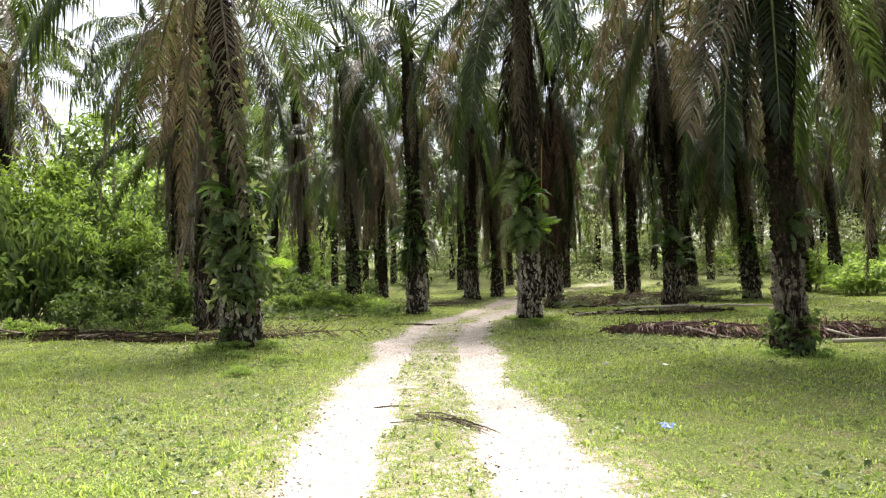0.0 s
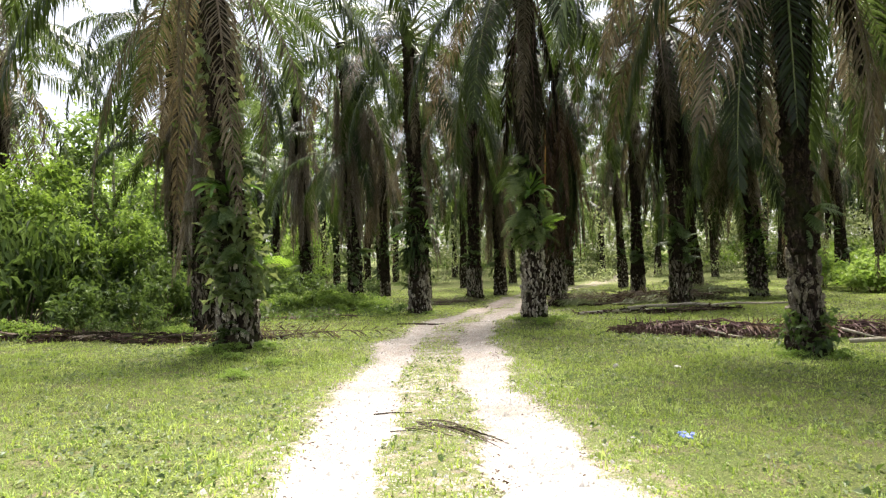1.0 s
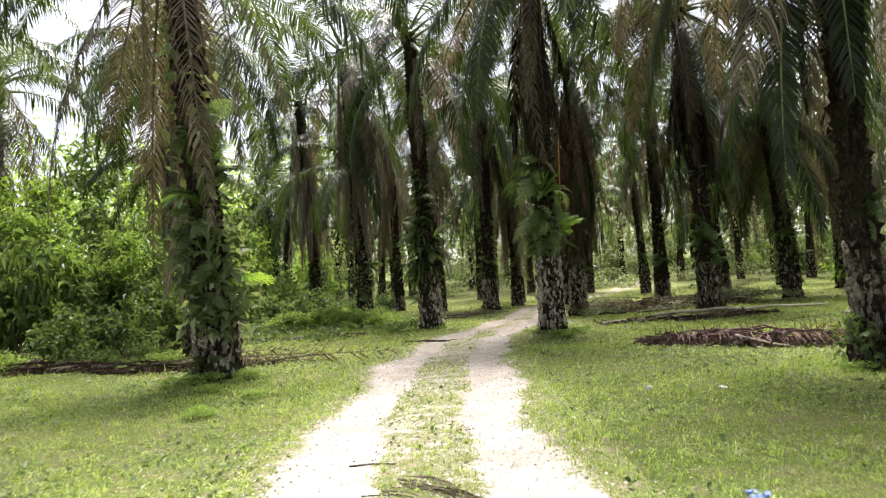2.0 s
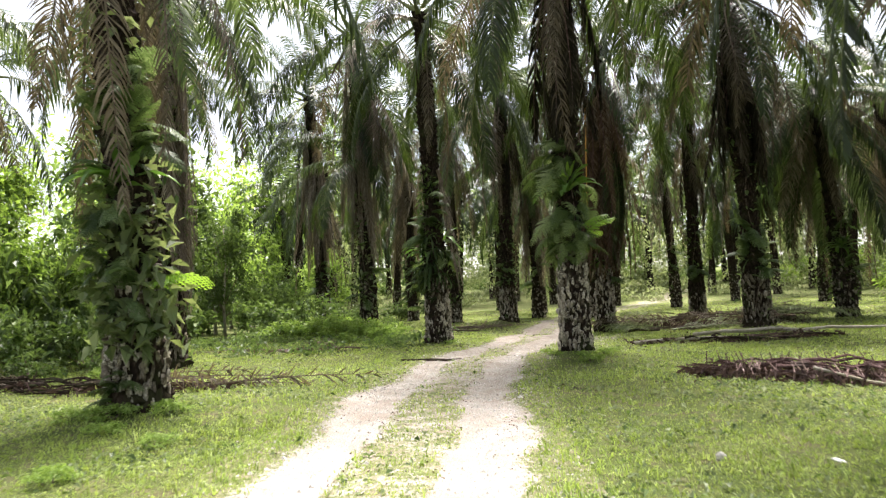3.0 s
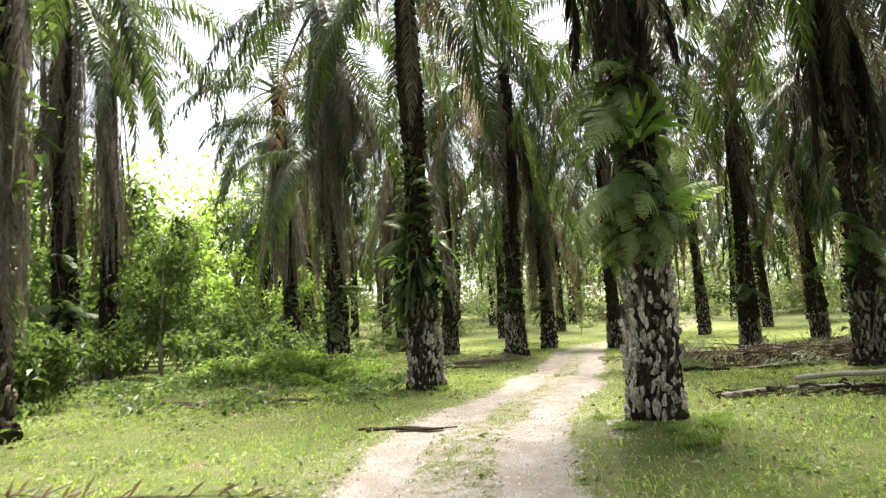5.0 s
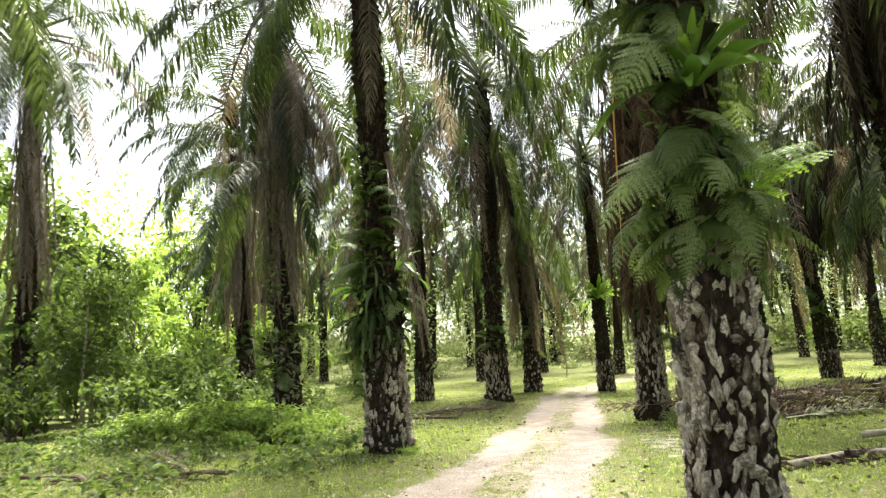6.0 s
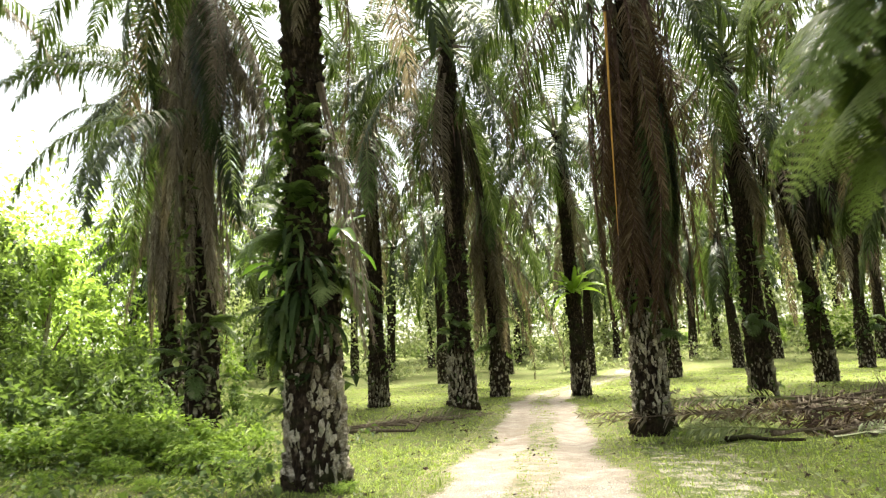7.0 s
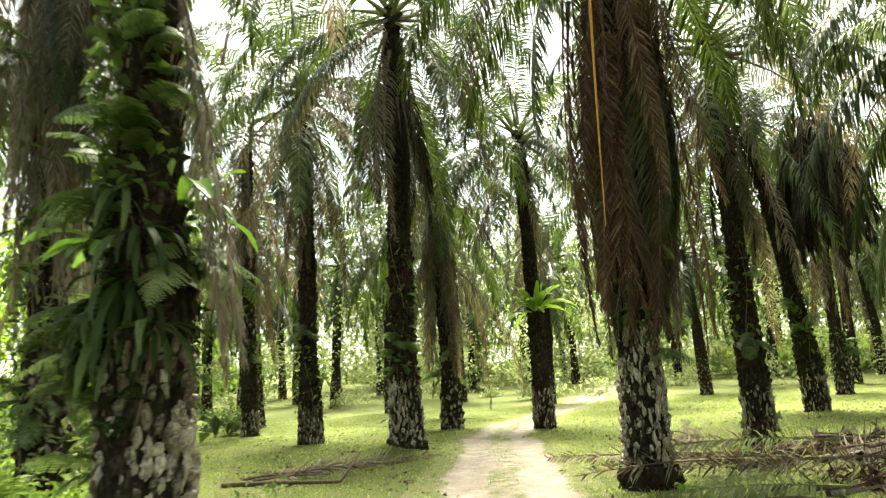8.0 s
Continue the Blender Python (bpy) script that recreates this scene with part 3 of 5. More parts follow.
def oil_palm(x, y, h, seed, detail, lean=(0, 0), rb=0.43, live=24, hang=10, boots=0.0, skin="", skirt=0.0, pale=1.0, pale_top=9.0, label="tall oil palm with drooping fronds and a rough trunk", droop_more=0.0, low=3.0):
    """detail: 2 near, 1 middle, 0 far. boots: up to which height the leaf bases are pieces of their own. skirt: how far below the crown dry fronds hang."""
    r = np.random.default_rng(seed)
    palm = thing("oil_palm", x, y, height(x, y), label, "palm tree", "oil palms of the plantation")
    if detail == 0:
        i = int(r.integers(0, 4))
        part("trunk", COARSE_TRUNKS[i], palm, Matrix.Diagonal((1, 1, h / 11.5, 1)))
        dx = (-0.5, 0.1, 0.6, -0.2)[i]
        part("crown", FAR_CROWNS[int(r.integers(0, 3))], palm, pose(dx, 0.2, h, 0, 0, r.uniform(0, 360)))
        return palm
    rm, rt = rb * 0.71, rb * 0.58
    part("trunk", trunk_mesh(h, rb, rm, rt, lean, seed, 33 if detail == 2 else 21, 0.057 if detail == 2 else 0.085, plain_to=boots), palm)

    def middle(z):
        b = min(max(z / h, 0), 1) ** 1.4
        return lean[0] * b, lean[1] * b

    if boots:
        k, z = 0, 0.03
        while z < boots and k < 300:
            a = k * GOLDEN + r.uniform(-0.07, 0.07)
            if r.random() < 0.8:
                rad = float(radius_at(z, h, rb, rm, rt)) - 0.02
                cx, cy = middle(z)
                part("leaf_base", (BOOTS if r.random() < pale * (0.92 - 0.16 * z) * (1.0 if z < pale_top else 0.2) else DARK_BOOTS)[int(r.integers(0, 8))], palm, pose(cx + rad * math.cos(a), cy + rad * math.sin(a), z, r.uniform(-11, 11), r.uniform(-12, 14), math.degrees(a)) @ Matrix.Diagonal((r.uniform(0.3, 1.3), r.uniform(0.3, 0.85), r.uniform(0.45, 1.35), 1)))
            z += max(0.0078, boots / 300)
            k += 1
        if detail == 2 and pale > 0.7:  # smaller pale stubs wedged between the large scales
            r_stub = np.random.default_rng(seed + 900)
            for k in range(75):
                z, a = r_stub.uniform(0.08, min(boots, pale_top)), r_stub.uniform(0, 6.283)
                rad = float(radius_at(z, h, rb, rm, rt)) - 0.015
                cx, cy = middle(z)
                part("leaf_base", BOOTS[k % 8], palm, pose(cx + rad * math.cos(a), cy + rad * math.sin(a), z, r_stub.uniform(-12, 12), r_stub.uniform(-10, 12), math.degrees(a)) @ Matrix.Diagonal((r_stub.uniform(0.4, 1.2), r_stub.uniform(0.35, 0.75), r_stub.uniform(0.4, 0.8), 1)))
    fresh, dry = (LIVE_FINE, DEAD_FINE) if detail == 2 else (LIVE_MID, DEAD_MID)
    if skin:
        dry = RUST_FINE if skin == "rusty" else GREY_FINE
    cx, cy = middle(h)
    turn = r.uniform(0, 6.28)
    live = int(0.94 * live)
    for k in range(live):
        a = turn + k * GOLDEN + r.uniform(-0.2, 0.2)
        f = k / max(1, live - 1)
        i = min(6, int((f ** 0.8) * (5.2 if detail == 2 else 4.8) + droop_more + r.uniform(0, 1.2)))
        rad = 0.12 + 0.16 * f
        withered = i > 3 and r.random() < 0.3
        blade = (DRY_ARC_FINE if detail == 2 else DRY_ARC_MID)[i - 4] if withered else fresh[i]
        part("dry_frond" if withered else "frond", blade, palm, pose(cx + rad * math.cos(a), cy + rad * math.sin(a), h + 0.25 - 0.9 * f, r.uniform(-14, 14), r.uniform(-7, 7), math.degrees(a)) @ Matrix.Scale(r.uniform(0.82, 1.05), 4), "withered brown frond" if withered else "")
    for k in range(hang):
        a = turn + 0.5 + k * GOLDEN + r.uniform(-0.4, 0.4)
        z = h - 0.7 - skirt * (k / max(1, hang)) ** 1.2 - r.uniform(0, 0.4)
        bx, by = middle(z)
        rad = 0.26 + ((0.55 if skin == "rusty" else 0.28) * r.random() if skin else 0.0)
        pick = int(r.integers(0, 4))
        size = r.uniform(0.75, 1.05)
        if skin == "rusty":
            dry = GREY_FINE if r.random() < 0.12 else RUST_FINE
        if skin:
            size = min(size, (z - (1.95 if skin == "rusty" else low) - r.uniform(0, 0.7 if skin == "rusty" else 1.2)) / HANG[pick][2])
        part("dry_frond", dry[pick], palm, pose(bx + rad * math.cos(a), by + rad * math.sin(a), z, r.uniform(-8, 8), r.uniform(6, 15) if skin == "rusty" else r.uniform(-2, 10), math.degrees(a)) @ Matrix.Scale(size, 4), "dry brown frond hanging down the trunk")
    return palm


# ---- the palms: rows on a triangular plan ----
FERNY = "tall oil palm with ferns and creepers on its trunk"
SCARRED = "tall oil palm with a pale scarred trunk foot"
oil_palm(-4.0, 14.2, 9.4, 1, 2, (-0.8, 0.2), 0.37, 13, 9, 1.8, skirt=1.5, pale=0.85, label=FERNY)
oil_palm(1.65, 21.2, 11.0, 2, 2, (-0.05, 0.3), 0.33, 34, 8, 2.15, skirt=1.0, pale_top=1.8, label=FERNY)
oil_palm(5.7, 13.2, 9.0, 3, 2, (-0.25, -0.1), 0.255, 34, 5, 1.6, skirt=1.0, pale=0.0, label="oil palm with long fronds drooping beside its trunk", droop_more=0.6)
oil_palm(-2.5, 28.45, 11.0, 4, 2, (-0.28, 0.2), 0.41, 22, 2, 2.1, skirt=0.3, pale_top=1.5, label=FERNY)
oil_palm(3.12, 34.0, 11.3, 5, 2, (0.33, 0.0), 0.375, 24, 92, 2.5, skin="rusty", skirt=6.0, label="oil palm wrapped in hanging rusty brown fronds")
oil_palm(-7.8, 21.4, 10.5, 6, 2, (-0.3, 0.2), 0.44, 18, 52, 1.5, skin="grey", skirt=6.0, low=1.0, pale=0.05, label="oil palm with grey dry fronds hanging down it")
oil_palm(7.45, 29.3, 11.2, 7, 2, (-0.3, 0.2), 0.40, 48, 8, 1.6, skirt=1.0, pale=0.15, label=SCARRED)
oil_palm(-1.05, 40.6, 12.0, 8, 2, (0.05, 0.2), 0.42, 34, 6, 1.6, skirt=1.0, label=SCARRED)
oil_palm(3.38, 48.0, 11.0, 9, 1, (-0.2, 0.0), 0.38, 30, 8, 1.4, skirt=1.0, pale=0.7, label=SCARRED)
oil_palm(-6.1, 33.4, 12.5, 10, 1, (-0.5, 0.2), 0.38, 22, 44, 0, skin="grey", skirt=7.0, low=2.4, label="oil palm with a leafy creeper round its trunk")
oil_palm(7.8, 40.7, 11.2, 11, 1, (0.05, 0.3), 0.40, 36, 8, 1.4, skirt=1.0, pale=0.7, label=SCARRED)
oil_palm(12.4, 46.8, 10.8, 12, 1, (-0.9, 0.4), 0.42, 30, 10, 1.2, skirt=2.0, pale=0.6, droop_more=0.8)
oil_palm(-4.5, 46.2, 12.6, 13, 1, (-0.1, 0.0), 0.4, 32, 20, 1.2, skirt=3.0, pale=0.5)
oil_palm(0.15, 50.5, 10.5, 14, 1, (-0.2, 0.0), 0.42, 30, 26, 0, skirt=3.5)
oil_palm(-12.7, 29.8, 12.5, 15, 1, (-0.5, 0.2), 0.42, 26, 22, 1.0, skin="grey", skirt=4.0, pale=0.3)
oil_palm(-15.9, 36.5, 14.0, 16, 1, (-0.3, 0.2), 0.42, 24, 34, 0, skin="grey", skirt=6.5)
oil_palm(-11.4, 43.5, 13.0, 17, 1, (-0.4, -0.5), 0.42, 26, 46, 0, skin="grey", skirt=7.5, low=2.4)
oil_palm(12.3, 35.3, 8.9, 18, 2, (-0.6, 0.2), 0.42, 46, 10, 0, skirt=1.0, droop_more=0.6)


def sheath(x, y, lean, h, count, low, top, seed):
    """Old dark fronds that cling round the upper trunk of a palm."""
    owner = min((o for o in scene.objects if o.name.startswith("oil_palm")), key=lambda o: (o.location.x - x) ** 2 + (o.location.y - y) ** 2)
    r = np.random.default_rng(seed)
    for k in range(count):
        a, z = k * GOLDEN + r.uniform(-0.3, 0.3), r.uniform(0.5 * (low + top), top)
        b = (z / h) ** 1.4
        size = min(0.9, (z - low) / 4.2 * r.uniform(0.7, 1.05))
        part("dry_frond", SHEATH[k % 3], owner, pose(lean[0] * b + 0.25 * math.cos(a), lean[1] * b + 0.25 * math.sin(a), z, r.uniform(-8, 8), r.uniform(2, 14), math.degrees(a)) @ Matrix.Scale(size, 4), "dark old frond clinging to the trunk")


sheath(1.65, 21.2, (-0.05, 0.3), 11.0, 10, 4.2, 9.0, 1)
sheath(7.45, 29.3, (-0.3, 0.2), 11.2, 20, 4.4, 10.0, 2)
# brown fronds at this trunk top, dark also in place of shade on the right
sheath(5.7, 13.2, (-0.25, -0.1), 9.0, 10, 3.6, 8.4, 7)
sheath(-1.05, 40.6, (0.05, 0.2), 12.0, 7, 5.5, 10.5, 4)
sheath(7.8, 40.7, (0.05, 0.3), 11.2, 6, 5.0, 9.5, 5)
# live fronds that arch out low from the creeper palm and its neighbour
r_low = np.random.default_rng(66)
for x, y, z, turn_to, count in ((-6.1, 33.4, 7.2, 185, 7), (-12.7, 29.8, 7.0, 200, 6), (12.3, 35.3, 8.4, 195, 9), (-11.4, 43.5, 10.8, 195, 7), (-15.9, 36.5, 11.5, 330, 5)):
    owner = min((o for o in scene.objects if o.name.startswith("oil_palm")), key=lambda o: (o.location.x - x) ** 2 + (o.location.y - y) ** 2)
    for k in range(count):
        a = turn_to + (k - 0.5 * count) * 26 + r_low.uniform(-8, 8)
        part("frond", LIVE_FINE[int(r_low.integers(2, 5))], owner, pose(0.2 * math.cos(radians(a)), 0.2 * math.sin(radians(a)), z + r_low.uniform(-0.4, 0.4), r_low.uniform(-14, 14), 0, a) @ Matrix.Scale(r_low.uniform(0.6, 0.8), 4))
TAKEN = [(-4.0, 14.2), (1.65, 21.2), (5.7, 13.2), (-2.45, 28.4), (3.1, 34), (-7.8, 21.4), (7.5, 29.3), (-1.05, 40.6), (3.38, 48), (-6.1, 33.4), (7.8, 40.7), (12.4, 46.8), (-4.5, 46.2), (0.15, 50.5), (-12.7, 29.8), (-15.9, 36.5), (-8.2, 52.5), (-11.3, 43.5), (12.3, 35.3)]
oil_palm(-8.2, 52.5, 13.6, 23, 1, (-0.2, 0.1), 0.38, 30, 24, 1.0, skirt=4.5, pale=0.5)
# two palms with trunks out of view, added to shade the right side
oil_palm(11.4, 20.2, 10.2, 19, 2, (0.2, 0.2), 0.4, 36, 16, 0, skirt=2.5)
oil_palm(16.4, 27.4, 10.8, 20, 1, (-0.2, 0.2), 0.4, 32, 14, 0, skirt=2.5)
oil_palm(-11.6, 14.6, 10.4, 24, 2, (0.2, 0.0), 0.4, 9, 4, 0, skirt=1.0)
# two more unseen palms on the right, added for their shade
oil_palm(10.2, 5.2, 10.4, 21, 1, (0.3, 0.0), 0.4, 32, 12, 0, skirt=2.0)
oil_palm(15.6, 12.6, 10.8, 22, 1, (0.1, 0.0), 0.4, 30, 12, 0, skirt=2.0)
r_rows = np.random.default_rng(77)
ROW_A, ROW_B = (5.3, 7.2), (-4.0, 7.8)
for i in range(-4, 14):
    for j in range(-8, 12):
        x, y = 1.6 + i * ROW_A[0] + j * ROW_B[0], 20.9 + i * ROW_A[1] + j * ROW_B[1]
        jx, jy = r_rows.uniform(-0.8, 0.8, 2)
        x, y = x + jx, y + jy
        hh, seed = r_rows.uniform(10.3, 12.3), 1000 + (i + 10) * 40 + j + 10
        if min(math.hypot(x - a, y - b) for a, b in TAKEN) < 5.0 or y > 104 or abs(x - float(track(y))) < 1.6:
            continue
        if y < 26 and -16 < x < 18:
            continue
        if y < 8 or abs(x) > 14 + 0.55 * y or x < -17.5 - 0.12 * y or (y > 36 and -42 < math.degrees(math.atan2(x, y - 12)) < -26.5):
            continue
        near = math.hypot(x, y - 20)
        if near < 44:
            oil_palm(x, y, hh, seed, 1, (r_rows.uniform(-0.7, 0.3), 0.1), r_rows.uniform(0.38, 0.47), 25, 16, 0, skirt=4.0)
        else:
            oil_palm(x, y, hh - r_rows.uniform(0.0, 2.0), seed, 0)


# ---- leaves, ferns, creepers ----
def leaf_cloud(name, pts, size, material, seed, wide=0.45, flat=0.5, fold=0.25, second_size=0.5):
    """Many single leaves at the given points: folded, pointed blades that hang a little."""
    r = np.random.default_rng(seed)
    n = len(pts)
    L = size * r.uniform(1 - second_size, 1 + second_size, n)
    a = r.uniform(0, 2 * np.pi, n)
    e = r.normal(-0.25, flat, n)
    d = np.stack([np.cos(a) * np.cos(e), np.sin(a) * np.cos(e), np.sin(e)], -1)
    w = np.stack([-np.sin(a), np.cos(a), r.normal(0, 0.35, n)], -1)
    w /= np.linalg.norm(w, axis=1)[:, None]
    up = np.cross(d, w)
    up *= np.sign(up[:, 2:3] + 1e-6)
    mid = pts + 0.45 * L[:, None] * d
    v0, v2 = pts, pts + L[:, None] * d - np.array([0, 0, 1]) * (0.15 * L)[:, None]
    v1 = mid + (0.5 * wide * L)[:, None] * w - (fold * wide * L)[:, None] * -up
    v3 = mid - (0.5 * wide * L)[:, None] * w - (fold * wide * L)[:, None] * -up
    v = np.stack([v0, v1, v2, v3], 1).reshape(-1, 3)
    o = np.arange(n) * 4
    return mesh_of(name, v, [np.concatenate([np.stack([o, o + 1, o + 2], -1), np.stack([o, o + 2, o + 3], -1)])], material)


def fern_frond(seed, length, th0, bend, pairs, pinna, material):
    """A twice-cut fern frond towards +x: pinnae in pairs, each edged with small pointed pinnules."""
    r = np.random.default_rng(seed)
    s = np.linspace(0, 1, 40)
    th = np.radians(th0 - bend * s)
    px, pz = np.cumsum(np.cos(th)) * length / 40, np.cumsum(np.sin(th)) * length / 40
    verts, tris = [], []

    def tri(a, b, c):
        verts.extend((a, b, c))
        k = len(verts)
        tris.append((k - 3, k - 2, k - 1))

    def at(u):
        return np.array([np.interp(u, s, px), 0.0, np.interp(u, s, pz)])

    for i in range(8):
        a, b = at(i / 8), at((i + 1) / 8)
        w = np.array([0, 0.006 * (1 - i / 9), 0])
        tri(a - w, a + w, b)
        tri(a + w, b + 0.8 * w, b)
    for i in range(pairs):
        u = 0.12 + 0.88 * i / pairs
        base = at(u)
        t = np.array([math.cos(np.interp(u, s, th)), 0, math.sin(np.interp(u, s, th))])
        up = np.array([-t[2], 0, t[0]])
        L = pinna * (math.sin(math.pi * (0.22 + 0.72 * u)) ** 0.8) * r.uniform(0.88, 1.1)
        for side in (-1, 1):
            d = side * np.array([0, 1.0, 0]) + 0.45 * t - 0.12 * up + r.normal(0, 0.05, 3)
            d /= np.linalg.norm(d)
            m = 7
            for k in range(m):
                f = k / m
                p0 = base + d * L * f + np.array([0, 0, -0.3 * L * f * f])
                p1 = base + d * L * (f + 1.15 / m) + np.array([0, 0, -0.3 * L * (f + 1 / m) ** 2])
                q = L * 0.19 * (1 - f) ** 0.7 + 0.005
                along = 0.5 * (p0 + p1)
                for sgn in (-1, 1):
                    tri(p0, p1, along + sgn * q * t + 0.35 * q * d + np.array([0, 0, -0.1 * q]))
    return mesh_of("frond", np.array(verts), [np.array(tris)], material)


def hanging_fern(seed, length, th0, bend, pairs, pinna, material):
    """A broad, three-cornered fern frond towards +x that hangs by its weight: long pinnae at the foot, short ones at the tip."""
    r = np.random.default_rng(seed)
    s = np.linspace(0, 1, 40)
    th = np.radians(th0 - bend * s ** 0.7)
    px, pz = np.cumsum(np.cos(th)) * length / 40, np.cumsum(np.sin(th)) * length / 40
    verts, tris = [], []

    def tri(a, b, c):
        verts.extend((a, b, c))
        tris.append((len(verts) - 3, len(verts) - 2, len(verts) - 1))

    def at(u):
        return np.array([np.interp(u, s, px), 0.0, np.interp(u, s, pz)])

    for i in range(8):
        a, b = at(i / 8), at((i + 1) / 8)
        w = np.array([0, 0.007 * (1 - i / 9), 0])
        tri(a - w, a + w, b)
        tri(a + w, b + 0.8 * w, b)
    for i in range(pairs):
        u = 0.16 + 0.84 * i / pairs
        base = at(u)
        angle = np.interp(u, s, th)
        t = np.array([math.cos(angle), 0, math.sin(angle)])
        up = np.array([-t[2], 0, t[0]])
        L = pinna * (1.03 - u) ** 0.85 * min(1.0, 0.6 + 3 * (u - 0.16)) * r.uniform(0.85, 1.1)
        for side in (-1, 1):
            d = side * np.array([0, 1.0, 0]) + (0.35 + 0.5 * u) * t - 0.2 * up + r.normal(0, 0.07, 3)
            d /= np.linalg.norm(d)
            across = t - d * float(t @ d)
            m = 9 if L > 0.1 else 5
            for k in range(m):
                f = k / m
                p0 = base + d * L * f - up * 0.22 * L * f * f
                p1 = base + d * L * (f + 1.1 / m) - up * 0.22 * L * (f + 1 / m) ** 2
                q = L * 0.2 * (1 - f) ** 0.8 + 0.006
                for sgn in (-1, 1):
                    tri(p0, p1, 0.45 * p0 + 0.55 * p1 + sgn * q * across + 0.5 * q * d - 0.12 * q * up)
    return mesh_of("frond", np.array(verts), [np.array(tris)], material)


def strap_leaf(seed, length, width, th0, bend, material):
    """A long undivided leaf with a raised midrib and wavy edges."""
    r = np.random.default_rng(seed)
    n = 9
    s = np.linspace(0, 1, n)
    th = np.radians(th0 - bend * s)
    x, z = np.cumsum(np.cos(th)) * length / n, np.cumsum(np.sin(th)) * length / n
    w = 0.5 * width * np.sin(np.pi * np.clip(0.1 + 0.85 * s, 0, 1)) ** 0.7
    wave = 0.02 * np.sin(9 * s + r.uniform(0, 6))
    c = np.stack([x, 0 * x, z - 0.25 * w], -1)
    a = np.stack([x, w, z + 0.2 * w + wave], -1)
    b = np.stack([x, -w, z + 0.2 * w - wave], -1)
    v = np.stack([a, c, b], 1).reshape(-1, 3)
    i = np.arange(n - 1)[:, None] * 3
    q = np.concatenate([i + np.array([0, 1, 4, 3]), i + np.array([1, 2, 5, 4])])
    return mesh_of("leaf", v, [q], material, True)


FERNS = [fern_frond(600 + i, l, a, b, 20, 0.2, FERN) for i, (l, a, b) in enumerate(((0.85, 50, 85), (0.75, 20, 65), (0.95, 65, 110), (0.75, -10, 55)))]
BROAD_FERNS = [hanging_fern(630 + i, l, a, b, 17, 0.27, LACY) for i, (l, a, b) in enumerate(((0.75, 25, 105), (0.65, 0, 80), (0.85, 45, 130), (0.6, -20, 60), (0.8, 10, 70)))]
LIME_FERNS = [fern_frond(620 + i, 0.9, 20 - 20 * i, 50, 11, 0.3, LIME) for i in range(2)]
STRAPS = [strap_leaf(640 + i, l, 0.13, a, b, NEST) for i, (l, a, b) in enumerate(((0.75, 70, 60), (0.9, 50, 95), (0.8, 25, 85), (0.7, 80, 30), (0.85, 5, 75)))]
SHADED_STRAPS = [strap_leaf(680 + i, l, 0.075, a, b, SHADED_NEST) for i, (l, a, b) in enumerate(((0.8, 5, 90), (0.9, -20, 65), (0.75, 30, 120), (0.7, -45, 40), (0.85, 15, 95)))]
LIME_STRAPS = [strap_leaf(660 + i, l, 0.12, a, b, LIME) for i, (l, a, b) in enumerate(((0.8, 75, 50), (0.9, 55, 80), (0.85, 30, 80), (0.75, 85, 25)))]
TRUNKS = {"a": (-4.0, 14.2, 9.4, -0.8, 0.2, 0.37), "b": (1.65, 21.2, 11.0, -0.05, 0.3, 0.33), "c": (5.7, 13.2, 9.0, -0.25, -0.1, 0.255), "d": (-2.5, 28.45, 11.0, -0.28, 0.2, 0.41),
          "e": (7.45, 29.3, 11.2, -0.3, 0.2, 0.4), "h": (-1.05, 40.6, 12.0, 0.05, 0.2, 0.42), "l": (3.38, 48.0, 11.0, -0.2, 0.0, 0.38), "w": (-6.1, 33.4, 12.5, -0.5, 0.2, 0.38),
          "v": (-7.8, 21.4, 10.5, -0.3, 0.2, 0.44), "n": (7.8, 40.7, 11.2, 0.05, 0.3, 0.4), "x": (-12.7, 29.8, 12.5, -0.5, 0.2, 0.42), "o": (12.4, 46.8, 10.8, -0.9, 0.4, 0.42), "k": (12.3, 35.3, 8.9, -0.6, 0.2, 0.42)}


def bark_point(key, z, azimuth, off=0.0):
    """A point on a palm's bark; azimuth in degrees, -90 towards the clearing."""
    x, y, h, lx, ly, rb = TRUNKS[key]
    b = (z / h) ** 1.4
    r = float(radius_at(z, h, rb, rb * 0.71, rb * 0.58)) + off
    a = radians(azimuth)
    return x + lx * b + r * math.cos(a), y + ly * b + r * math.sin(a), height(x, y) + z


def fern(key, z, azimuth, count, seed, scale=1.0, meshes=None, label="feathery green fern growing on a palm trunk", fan=75):
    r = np.random.default_rng(seed)
    x, y, zz = bark_point(key, z, azimuth, -0.04)
    plant = thing("fern", x, y, zz, label, "fern", "ferns on the palm trunks")
    for k in range(count):
        mesh = (meshes or FERNS)[int(r.integers(0, len(meshes or FERNS)))]
        a = azimuth + r.uniform(-fan, fan)
        part("frond", mesh, plant, pose(0, 0, r.uniform(-0.25, 0.25), r.uniform(-40, 40), r.uniform(-35, 30), a) @ Matrix.Scale(scale * r.uniform(0.5, 1.25), 4))
    return plant


